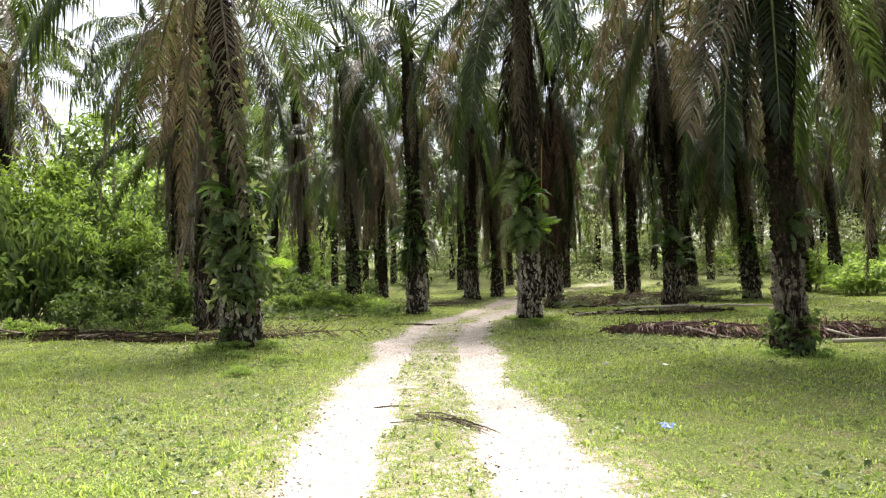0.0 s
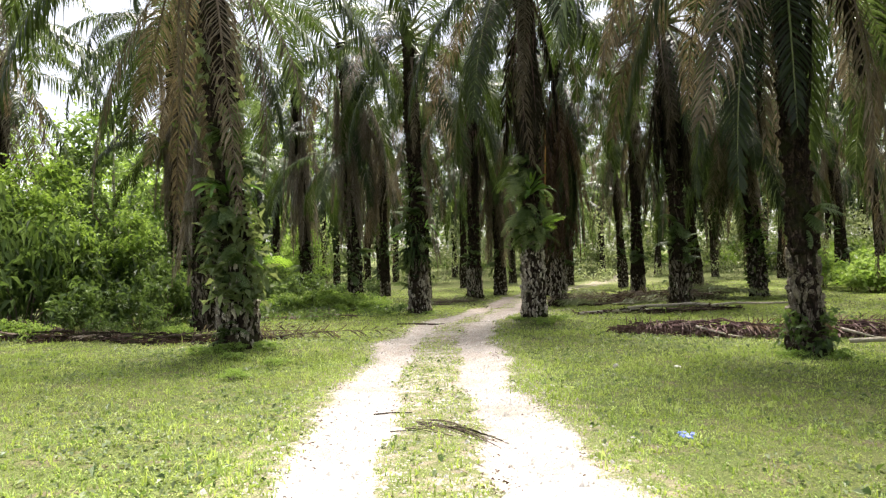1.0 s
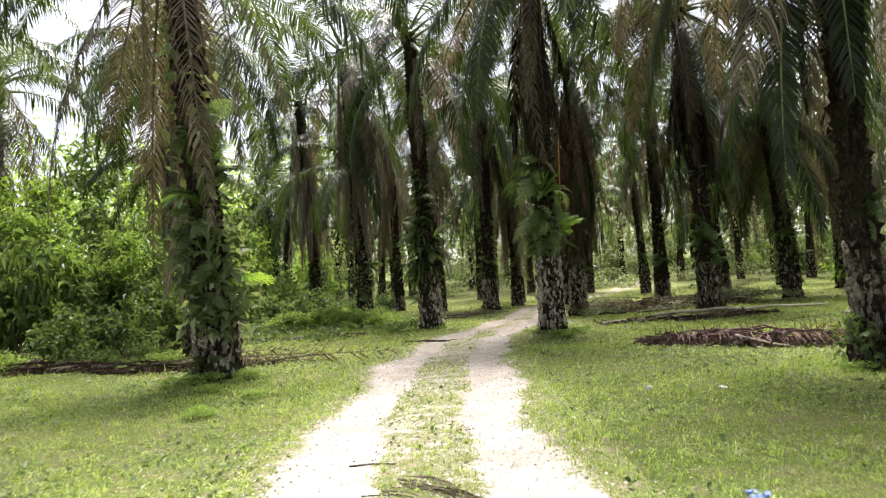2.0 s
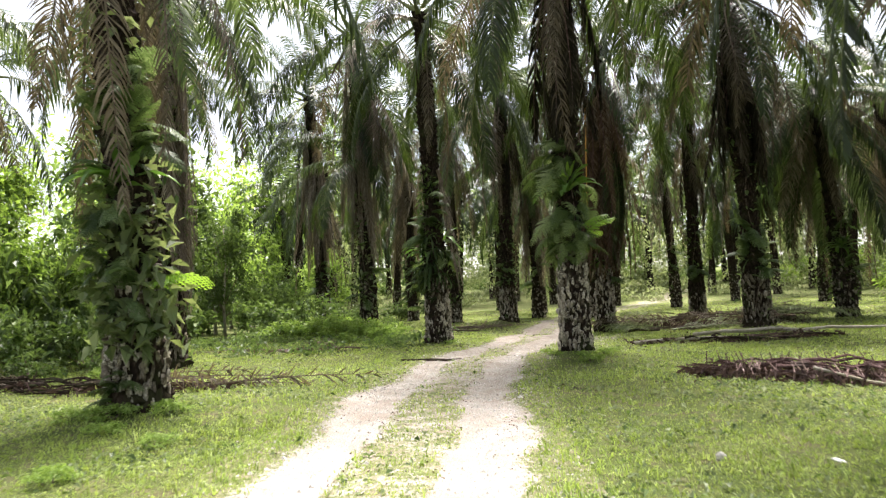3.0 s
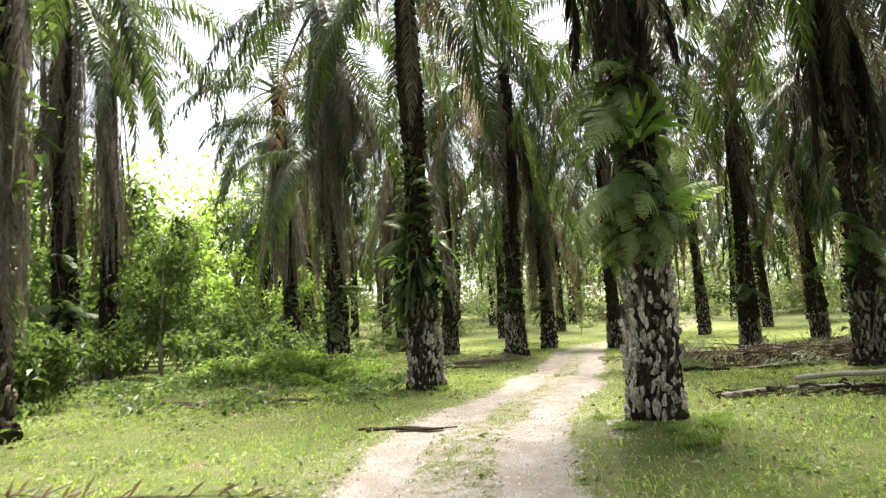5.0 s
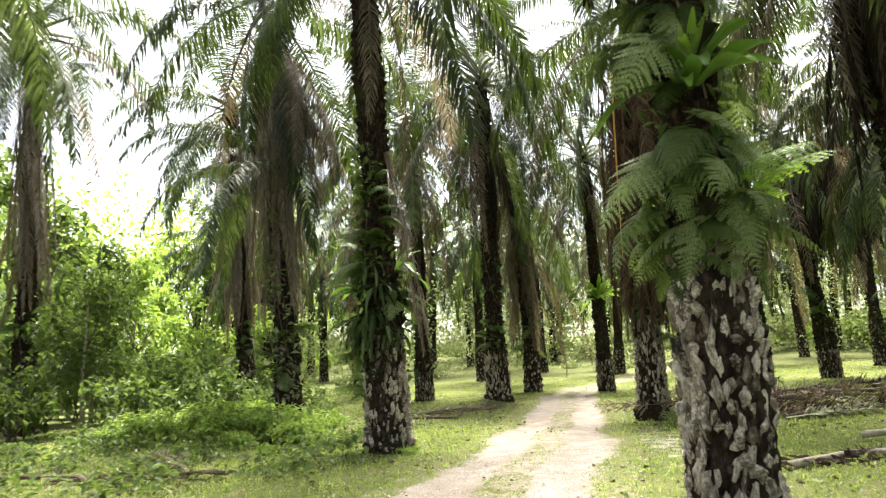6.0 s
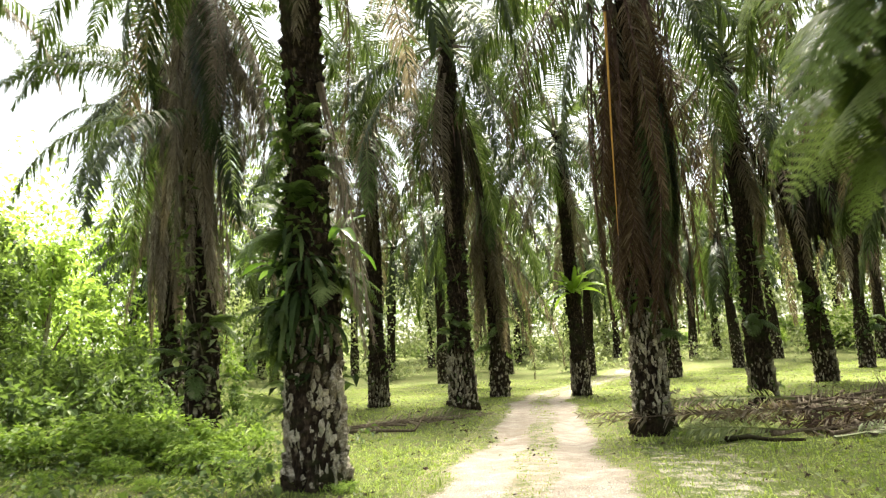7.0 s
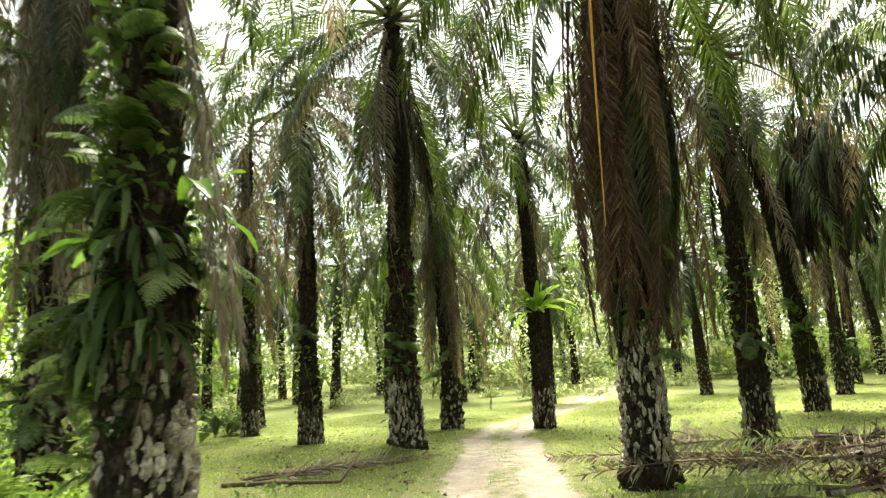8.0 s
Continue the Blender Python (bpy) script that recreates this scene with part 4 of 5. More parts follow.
def nest_fern(key, z, azimuth, count, seed, scale=1.0, label="nest fern with long glossy strap leaves on a palm trunk", fan=110, leaves=None):
    r = np.random.default_rng(seed)
    x, y, zz = bark_point(key, z, azimuth, -0.02)
    plant = thing("nest_fern", x, y, zz, label, "fern", "nest ferns on the palm trunks")
    for k in range(count):
        a = azimuth + (-fan + 2 * fan * (k + 0.5) / count) + r.uniform(-12, 12)
        part("leaf", (leaves or STRAPS)[int(r.integers(0, 4))], plant, pose(0, 0, 0, r.uniform(-15, 15), r.uniform(-15, 15), a) @ Matrix.Scale(scale * r.uniform(0.75, 1.15), 4))
    return plant


def creeper(key, z0, z1, count, seed, size=0.13, thick=0.16, material=None, face=None, label="leafy creeper clinging to a palm trunk"):
    """Leaves round a trunk between two heights; face: the azimuth of the side they keep to."""
    r = np.random.default_rng(seed)
    x, y, zb = bark_point(key, 0, 0)[0], TRUNKS[key][1], height(TRUNKS[key][0], TRUNKS[key][1])
    x = TRUNKS[key][0]
    root = thing("creeper", x, y, zb, label, "creeper", "creepers on the palm trunks")
    pts = []
    for k in range(count):
        z = z0 + (z1 - z0) * r.random()
        a = r.uniform(0, 360) if face is None else r.normal(face, 50)
        if math.sin(0.09 * a + 3.1 * z + seed) + 0.6 * math.sin(5 * z + 0.05 * a) < r.uniform(-1.3, 0.6):
            continue
        px, py, pz = bark_point(key, z, a, thick * abs(r.normal(0, 0.7)) + 0.02)
        pts.append((px - x, py - y, pz - zb))
    part("foliage", leaf_cloud("foliage", np.array(pts), size, material or SHRUB, seed, 0.55, 0.6), root)
    stem = []
    for k in range(14):
        z = z0 + (z1 - z0) * k / 13
        px, py, pz = bark_point(key, z, (face or -90) + 25 * math.sin(1.7 * z + seed), 0.015)
        stem.append((px - x, py - y, pz - zb))
    part("stem", tube_mesh("stem", stem, 0.014, 0.008, WOOD, 5), root)


def tube_mesh(name, pts, r0, r1, material, sides=6, rough=0.0, seed=0):
    """A tapering round rod along a line of points."""
    r = np.random.default_rng(seed)
    P = np.array(pts, float)
    n = len(P)
    T = np.gradient(P, axis=0)
    T /= np.linalg.norm(T, axis=1)[:, None]
    ref = np.where(np.abs(T[:, 2:3]) > 0.9, np.array([[1.0, 0, 0]]), np.array([[0, 0, 1.0]]))
    A = np.cross(T, ref)
    A /= np.linalg.norm(A, axis=1)[:, None]
    B = np.cross(T, A)
    th = np.linspace(0, 2 * np.pi, sides, endpoint=False)
    R = np.linspace(r0, r1, n)[:, None] * (1 + rough * r.normal(0, 1, (n, sides)))
    V = P[:, None] + R[..., None] * (np.cos(th)[None, :, None] * A[:, None] + np.sin(th)[None, :, None] * B[:, None])
    i = np.arange(n * sides).reshape(n, sides)
    q = np.stack([i[:-1], np.roll(i, -1, 1)[:-1], np.roll(i, -1, 1)[1:], i[1:]], -1).reshape(-1, 4)
    return mesh_of(name, V.reshape(-1, 3), [q, np.array([i[0][::-1], i[-1]])], material, sides > 6)


# the palm beside the clearing: creepers, ferns and a nest fern
creeper("a", 0.8, 2.6, 620, 31, 0.21, 0.24, CLIMBER, -65)
creeper("a", 2.6, 6.0, 260, 32, 0.22, 0.2, CLIMBER)
nest_fern("a", 2.8, -75, 14, 33, 0.95)
fern("a", 3.4, -40, 10, 34, 0.9)
fern("a", 2.4, -80, 8, 35, 0.8)
fern("a", 1.9, -120, 8, 36, 0.7)
fern("a", 1.75, -20, 3, 37, 0.85, LIME_FERNS, "bright lime green fern on a palm trunk", 35)
fern("a", 0.35, -95, 9, 38, 0.6)
for k, (z, az, n, sc) in enumerate(((1.3, -70, 6, 0.7), (1.5, -105, 6, 0.75), (1.1, -130, 5, 0.65), (2.1, -55, 6, 0.8), (2.7, -75, 5, 0.8), (1.0, -40, 5, 0.6), (3.9, -80, 6, 0.9))):
    fern("a", z, az, n, 110 + k, sc, BROAD_FERNS if k % 2 else FERNS)
# the palm at the bend: thick ferns above a bare scarred foot
for k, (z, az, n, sc) in enumerate(((2.1, -120, 5, 0.75), (2.0, -50, 4, 0.7), (2.55, -90, 6, 0.9), (2.7, -150, 8, 1.0), (2.5, -25, 5, 0.85), (3.1, -120, 5, 0.85), (3.3, -50, 3, 0.75), (3.6, -155, 9, 1.1), (4.2, -80, 5, 0.75), (4.2, -145, 7, 1.05), (2.4, 170, 8, 0.95), (3.2, 10, 7, 0.9), (2.1, 180, 5, 0.8), (3.9, 170, 6, 1.0))):
    fern("b", z + 0.15, az, n - 1 if 3.0 < z < 3.5 else n + 1, 50 + k, 1.2 * sc, BROAD_FERNS, "pale green lacy fern hanging from a palm trunk")
nest_fern("b", 3.3, -95, 15, 70, 1.0, "dark green nest fern tucked among ferns on a trunk")
nest_fern("b", 2.9, -70, 14, 75, 0.6, "shaded nest fern with dark hanging leaves on a trunk", 110, SHADED_STRAPS)
nest_fern("b", 3.55, -85, 3, 76, 0.75, "young nest fern with upright lime green leaves", 50, LIME_STRAPS)
fern("b", 2.5, -15, 4, 71, 0.9, LIME_FERNS, "bright lime green fern on a palm trunk", 35)
creeper("b", 1.9, 4.6, 260, 72, 0.13, 0.1, FERN)
# the dark palm left of the track
# these ferns use the nest leaf copy that has shade in its colour
SHADED = "shaded nest fern with dark hanging strap leaves on a trunk"
nest_fern("d", 2.6, -110, 18, 80, 0.85, SHADED, 110, SHADED_STRAPS)
nest_fern("d", 2.2, -60, 16, 81, 0.8, SHADED, 110, SHADED_STRAPS)
nest_fern("d", 2.4, -150, 16, 180, 0.95, SHADED, 110, SHADED_STRAPS)
nest_fern("d", 3.0, -85, 14, 181, 0.9, SHADED, 110, SHADED_STRAPS)
nest_fern("d", 3.4, -130, 14, 182, 0.9, SHADED, 110, SHADED_STRAPS)
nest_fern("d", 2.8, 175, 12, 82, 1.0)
nest_fern("d", 2.1, -125, 12, 183, 0.75, SHADED, 110, SHADED_STRAPS)
fern("d", 2.9, -15, 6, 83, 1.2, BROAD_FERNS)
fern("d", 3.1, 15, 6, 84, 1.3, BROAD_FERNS)
nest_fern("d", 3.2, 5, 5, 184, 1.1, "nest fern with long green leaves beside a trunk", 60)
fern("d", 2.4, -165, 7, 185, 1.1, BROAD_FERNS)
fern("d", 1.9, 175, 7, 186, 1.0, BROAD_FERNS)
fern("d", 2.3, -160, 6, 85, 0.9)
fern("d", 3.4, 170, 6, 89, 1.1)
creeper("d", 1.3, 3.2, 300, 86, 0.15, 0.12, SHADED_NEST)
creeper("d", 3.2, 5.8, 320, 87, 0.17, 0.16, SHRUB, -120)
fern("d", 3.9, -100, 7, 187, 1.0)
fern("d", 4.7, -70, 6, 188, 0.9)
fern("d", 1.2, 170, 7, 88, 0.8)
# others
nest_fern("l", 4.0, -90, 26, 90, 1.7, "bright green nest fern sprouting from a palm trunk", 150, LIME_STRAPS)
creeper("w", 0.0, 5.0, 450, 91, 0.2, 0.14, CLIMBER)
creeper("x", 1.0, 4.0, 220, 92, 0.2, 0.15, FERN)
fern("x", 2.1, -60, 8, 93, 1.0)
fern("v", 2.4, -70, 7, 94, 0.9)
fern("v", 3.2, -100, 7, 95, 0.9)
creeper("v", 0.1, 4.0, 380, 96, 0.16, 0.2, SHRUB)
creeper("v", 3.6, 9.0, 900, 97, 0.2, 0.4, SHRUB)
fern("e", 2.3, -120, 6, 97, 0.9)
fern("e", 2.1, -60, 6, 98, 0.8)
creeper("c", 0.0, 0.75, 420, 99, 0.13, 0.22, SHRUB)
fern("c", 2.1, -80, 4, 100, 0.6)
fern("c", 0.3, -110, 6, 101, 0.5)
creeper("h", 0.2, 3.0, 120, 102, 0.14, 0.1, FERN)
nest_fern("o", 2.6, -95, 10, 103, 0.8)
nest_fern("k", 2.6, -95, 14, 104, 1.0)
creeper("k", 0.5, 3.0, 200, 105, 0.2, 0.15, SHRUB)
creeper("n", 0.0, 0.8, 120, 106, 0.12, 0.12, SHRUB)

for key, h in (("a", 0.25), ("c", 0.3), ("d", 0.15), ("e", 0.2), ("h", 0.2), ("v", 0.25), ("n", 0.2)):
    x, y, *_, rb = TRUNKS[key]
    owner = min((o for o in scene.objects if o.name.startswith("oil_palm")), key=lambda o: (o.location.x - x) ** 2 + (o.location.y - y) ** 2)
    part("root_collar", rough_ring(700 + len(key) + int(10 * x), rb, h), owner)
owner = min((o for o in scene.objects if o.name.startswith("oil_palm")), key=lambda o: (o.location.x - 3.1) ** 2 + (o.location.y - 34) ** 2)
part("root_collar", rough_ring(733, 0.41, 0.34), owner, label="dark matted root fringe")
for z, a, sc in ((8.4, -20, 0.85), (8.0, -45, 0.8), (7.6, -5, 0.75), (7.2, -60, 0.7), (6.4, -25, 0.6), (7.9, 10, 0.8)):
    part("frond", LIVE_FINE[6], owner, pose(0.1 + 0.35 * math.cos(radians(a)), 0.35 * math.sin(radians(a)), z, 0, 20, a) @ Matrix.Scale(sc, 4), "dark green frond hanging down the skirt")
# one amber stalk that hangs straight down in the rusty skirt
part("hanging_stalk", tube_mesh("hanging_stalk", [(-0.4, -0.98, 8.8), (-0.5, -1.02, 6.0), (-0.55, -1.02, 4.0)], 0.03, 0.005, AMBER, 6), owner, label="orange dry stalk")


# ---- shrubs and thicket ----
def shrub_parts(seed, n, size, tall, wide, material):
    r = np.random.default_rng(seed)
    c = []
    for k in range(22):
        a, q = r.uniform(0, 6.28), math.sqrt(r.random())
        c.append((wide * q * math.cos(a), wide * q * math.sin(a), tall * (0.25 + 0.75 * r.random() * (1 - 0.45 * q))))
    c = np.array(c)
    pts = c[r.integers(0, 22, n)] + r.normal(0, 1, (n, 3)) * np.array([0.17 * wide, 0.17 * wide, 0.09 * tall])
    pts[:, 2] = np.abs(pts[:, 2])
    stems = []
    for k in range(6):
        e = c[k]
        stems.append(tube_mesh("stem", [(0.1 * math.cos(k), 0.1 * math.sin(k), -0.1), (0.4 * e[0], 0.4 * e[1], 0.5 * e[2]), tuple(e)], 0.022, 0.006, WOOD, 5))
    return leaf_cloud("foliage", pts, size, material, seed + 1, 0.5, 0.55), stems


SHRUBS = [shrub_parts(800 + i, 1150, 0.19, 1.7, 1.0, BRIGHT if i == 2 else SHRUB) for i in range(5)]
LOW = [shrub_parts(820 + i, 700, 0.11, 0.6, 0.7, BRIGHT if i else SHRUB) for i in range(3)]


def shrub(x, y, scale, seed, kinds, label, tall=1.0):
    r = np.random.default_rng(seed)
    foliage, stems = kinds[int(r.integers(0, len(kinds)))]
    root = thing("shrub", x, y, height(x, y), label, "shrub", "shrubs of the thicket")
    m = pose(0, 0, 0, 0, 0, r.uniform(0, 360)) @ Matrix.Diagonal((scale, scale, scale * tall, 1))
    part("foliage", foliage, root, m)
    for st in stems:
        part("stem", st, root, m)
    return root


rs = np.random.default_rng(55)
for x, y, sc, tall in ((-13.4, 20.5, 1.3, 1.8), (-14.6, 22.5, 1.4, 2.0), (-11.0, 20.2, 0.9, 1.0), (-9.8, 21.8, 0.9, 1.1), (-12.2, 23.0, 1.2, 1.4), (-10.4, 24.4, 1.1, 1.3), (-10.6, 25.8, 0.9, 1.2), (-14.5, 26.5, 1.4, 1.5), (-16.5, 24.0, 1.5, 1.9), (-18.5, 27.5, 1.6, 1.8),
                       (-16.8, 31.0, 1.4, 1.4), (-19.5, 33.0, 1.6, 1.6), (-13.8, 33.5, 1.1, 1.1), (-11.2, 34.5, 1.1, 1.0), (-9.6, 37.0, 1.1, 1.0), (-12.6, 38.5, 1.3, 1.1), (-14.6, 40.5, 1.3, 1.2), (-17.6, 42.0, 1.5, 1.3), (-8.6, 40.0, 0.9, 0.9), (-20.6, 45.0, 1.7, 1.4),
                       (-8.0, 36.0, 0.8, 0.9), (-16.5, 47.5, 1.5, 1.2), (-24.0, 38.0, 1.8, 1.7), (-27.0, 48.0, 2.0, 1.7), (-23.0, 52.0, 1.8, 1.5), (-13.5, 50.0, 1.2, 1.0), (-18.0, 56.0, 1.6, 1.3), (-30.0, 58.0, 2.2, 1.6), (-22.0, 64.0, 2.0, 1.5), (-9.5, 54.0, 1.0, 0.8)):
    shrub(x + rs.uniform(-0.4, 0.4), y + rs.uniform(-0.4, 0.4), sc, int(rs.integers(1e6)), SHRUBS[:2] + SHRUBS[3:], "dense leafy green shrub at the thicket edge", tall)
for k in range(26):
    x, y = rs.uniform(24, 50), rs.uniform(48, 95)
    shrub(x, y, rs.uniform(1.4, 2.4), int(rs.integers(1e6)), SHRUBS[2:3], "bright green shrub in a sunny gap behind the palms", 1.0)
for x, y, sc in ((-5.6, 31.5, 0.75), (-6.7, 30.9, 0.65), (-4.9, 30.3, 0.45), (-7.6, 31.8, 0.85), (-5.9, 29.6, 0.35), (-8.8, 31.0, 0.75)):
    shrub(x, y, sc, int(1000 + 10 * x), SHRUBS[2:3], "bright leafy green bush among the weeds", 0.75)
for k in range(12):
    x, y = rs.uniform(16.5, 25), rs.uniform(34, 48)
    shrub(x, y, rs.uniform(0.9, 1.5), int(rs.integers(1e6)), SHRUBS[2:3], "bright green shrub in a sunny gap behind the palms", 0.8)
for x, y, sc in ((-3.6, 29.3, 0.55), (-4.4, 30.2, 0.75), (-3.3, 30.4, 0.65), (-5.4, 30.8, 0.9), (-6.6, 31.6, 1.3), (-5.0, 32.2, 1.1), (-7.6, 32.6, 1.2), (-8.6, 33.6, 1.3), (-7.4, 34.6, 1.2), (-9.3, 31.6, 1.1), (-10.4, 32.4, 1.2), (-5.8, 35.0, 1.1),
                 (-6.9, 29.4, 0.4), (-8.4, 30.2, 0.6), (-4.9, 28.6, 0.3), (-10.6, 29.2, 0.7), (-8.9, 20.6, 0.8), (-9.9, 19.5, 0.9), (-12.0, 18.8, 0.9), (-8.4, 19.9, 0.5), (-10.9, 18.4, 0.7), (-13.4, 18.6, 1.0), (-14.8, 19.6, 1.1), (-7.5, 18.8, 0.6)):
    shrub(x, y, sc, int(rs.integers(1e6)), LOW, "low bushy weed with small green leaves", rs.uniform(0.8, 1.2))
for x, y, sc in ((-3.9, 13.55, 0.4), (-4.5, 13.6, 0.35), (-3.4, 13.9, 0.35), (-3.6, 12.9, 0.3), (1.2, 20.6, 0.22), (2.2, 20.7, 0.28), (1.75, 20.45, 0.2), (2.45, 21.3, 0.25), (1.0, 21.5, 0.2), (6.0, 12.6, 0.35), (5.3, 12.7, 0.3), (-2.0, 27.9, 0.3), (3.5, 33.3, 0.25), (-2.8, 12.6, 0.3)):
    shrub(x, y, sc, int(100 * (x + 20)), LOW[1:], "small leafy weed clump at a palm's foot", 0.8)
shrub(1.9, 19.95, 0.32, 5, LOW, "small seedling at a palm's foot", 1.0)
shrub(-2.9, 11.2, 0.3, 6, LOW, "small seedling in the grass", 1.0)


# ---- felled fronds, sticks and litter ----
def stick(name, pts, r0, r1, material, label, category, group="", sides=8, seed=1):
    base = pts[0]
    z0 = height(base[0], base[1])
    line = [(x - base[0], y - base[1], height(x, y) + z - z0) for x, y, z in pts]
    ob = new(name, tube_mesh(name, line, r0, r1, material, sides, 0.12, seed))
    ob.location = (base[0], base[1], z0)
    return tagged(ob, label, category, group)


def frond_pile(x0, y0, x1, y1, count, seed, meshes, rods, wide, tall, label, rod_material, stubs=0, stub_tall=0.15, stub_material=None, mat=0, long=1.5, fringe=0):
    """Cut fronds and stalks heaped along a line."""
    r = np.random.default_rng(seed)
    cx, cy = 0.5 * (x0 + x1), 0.5 * (y0 + y1)
    z0 = height(cx, cy)
    pile = thing("frond_pile", cx, cy, z0, label, "frond pile", "piles of cut fronds")
    way = math.degrees(math.atan2(y1 - y0, x1 - x0))

    def place(f, q):
        q = q * (0.45 + 0.75 * np.sin(np.pi * (0.12 + 0.76 * f))) + 0.22 * wide * np.sin(5.0 * f + seed) + 0.1 * wide * np.sin(13.0 * f + 2 * seed)
        return x0 + f * (x1 - x0) - q * math.sin(radians(way)), y0 + f * (y1 - y0) + q * math.cos(radians(way))

    for k in range(count):
        x, y = place(r.uniform(0, 0.75), r.normal(0, 0.35 * wide))
        part("dry_frond", meshes[int(r.integers(0, len(meshes)))], pile, pose(x - cx, y - cy, height(x, y) - z0 + 0.05 + tall * r.random(), r.uniform(-30, 30), r.uniform(-4, 4), way + r.normal(0, 14) + (180 if r.random() < 0.3 else 0)) @ Matrix.Scale(r.uniform(0.6, 1.0), 4))
    for k in range(rods):
        x, y = place(r.uniform(0, 0.9), r.normal(0, 0.3 * wide))
        a, l = radians(way + r.normal(0, 22)), r.uniform(0.3, long)
        z = height(x, y) - z0 + 0.05 + tall * r.random()
        pts = [(x - cx, y - cy, z), (x - cx + 0.5 * l * math.cos(a), y - cy + 0.5 * l * math.sin(a), z + r.uniform(0.0, 0.06)), (x - cx + l * math.cos(a), y - cy + l * math.sin(a), z - 0.01)]
        part("stalk", tube_mesh("stalk", pts, r.uniform(0.018, 0.042), 0.015, rod_material, 6, 0.15, k), pile)
    for k in range(stubs):
        x, y = place(r.uniform(0, 1), r.normal(0, 0.4 * wide))
        z, l = height(x, y) - z0, r.uniform(stub_tall, 2.6 * stub_tall) + 0.5 * tall
        part("stub", tube_mesh("stub", [(x - cx, y - cy, z - 0.03), (x - cx + r.normal(0, 0.3 * l), y - cy + r.normal(0, 0.3 * l), z + l)], 0.015, 0.006, stub_material or PALE_WOOD, 4), pile)
    for k in range(fringe):  # leaf stalks that stand out of the front of the heap
        x, y = place(r.uniform(0.08, 1), -0.42 * wide + r.normal(0, 0.1))
        z, l = height(x, y) - z0, r.uniform(0.14, 0.34)
        lean_x, lean_y = r.normal(0, 0.09), r.uniform(-0.16, 0.03)
        part("stub", tube_mesh("stub", [(x - cx, y - cy, z - 0.02), (x - cx + 0.4 * lean_x, y - cy + lean_y, z + 0.6 * l), (x - cx + lean_x, y - cy + 0.5 * lean_y + 0.1, z + l)], 0.016, 0.011, PINK_WOOD, 5, 0.1, k), pile)
    if mat:
        f, q = r.uniform(-0.05, 1.05, mat), r.normal(0, 0.36 * wide, mat)
        x, y = place(f, q)
        z = ground(x, y) - z0 + (0.3 + 0.7 * r.random(mat)) * tall * np.exp(-(q / wide) ** 2) * (0.7 + 0.3 * np.sin(17 * f))
        tagged(part("leaflet_mat", leaf_cloud("leaflet_mat", np.stack([x - cx, y - cy, z], -1), 0.22, LITTER, seed, 0.2, 0.5), pile), kind="stuff")
    return pile


frond_pile(3.6, 18.3, 8.2, 15.9, 3, 41, FLAT_DARK, 45, 0.8, 0.24, "long pile of cut reddish brown frond stalks in grass", RED_WOOD, 120, 0.12, RED_WOOD, 1800, 0.8, 90)
frond_pile(8.2, 15.9, 13.0, 13.6, 3, 42, FLAT_DARK, 36, 0.8, 0.18, "long pile of cut reddish brown frond stalks in grass", RED_WOOD, 100, 0.1, RED_WOOD, 1500, 0.8, 50)
frond_pile(-4.4, 17.2, -9.4, 17.8, 7, 43, FLAT + FLAT_DARK, 30, 0.7, 0.16, "pile of dry grey fronds and dark sticks in grass", FIBRE, 0, 0.1, None, 700, 1.3)
frond_pile(-9.4, 17.9, -14.5, 20.5, 8, 44, FLAT + FLAT_DARK, 26, 1.0, 0.24, "pile of dry grey fronds and dark sticks in grass", FIBRE, 0, 0.1, None, 900, 1.3)
frond_pile(5.6, 31.3, 9.6, 33.4, 40, 45, FLAT + FLAT_LIVE + FLAT_DARK[:1], 22, 1.8, 0.5, "big heap of dry and fading tangled palm fronds", WOOD, 14, 0.25, WOOD, 700)
frond_pile(4.3, 31.0, 6.2, 31.6, 7, 51, FLAT + FLAT_LIVE, 6, 1.2, 0.08, "thin spread of fading palm fronds on the grass", WOOD)
frond_pile(5.0, 34.8, 9.4, 35.8, 18, 46, FLAT, 20, 1.2, 0.35, "heap of dry tangled palm fronds", WOOD, 8, 0.2, WOOD, 900)
frond_pile(3.3, 24.9, 8.4, 25.6, 3, 47, FLAT_DARK, 12, 0.6, 0.1, "pile of dark cut frond stalks in grass", FIBRE, 0, 0.1, None, 500, 1.0)
frond_pile(-4.2, 35.6, -0.6, 38.4, 5, 48, FLAT, 9, 1.2, 0.06, "scattered dry frond stalks on the grass", WOOD)
frond_pile(4.5, 38.5, 7.0, 43.0, 5, 49, FLAT, 8, 1.6, 0.06, "scattered dry frond stalks on the grass", WOOD)
frond_pile(-4.2, 25.5, -8.2, 26.2, 3, 50, FLAT, 9, 0.5, 0.05, "scattered dry frond stalks on the grass", WOOD)
stick("fallen_stalk", [(5.1, 27.2, 0.1), (5.9, 27.02, 0.15), (6.5, 27.0, 0.12), (7.2, 27.12, 0.16), (8.0, 27.15, 0.1), (8.8, 27.3, 0.13), (9.6, 27.3, 0.08), (10.7, 27.5, 0.1)], 0.055, 0.035, PALE_WOOD, "long pale dead frond stalk lying on grass", "fallen stalk", "fallen stalks")
stick("fallen_stalk", [(7.0, 14.7, 0.12), (8.2, 14.4, 0.12), (9.6, 14.2, 0.08)], 0.045, 0.03, PALE_WOOD, "pale dead frond stalk beside a frond pile", "fallen stalk", "fallen stalks")
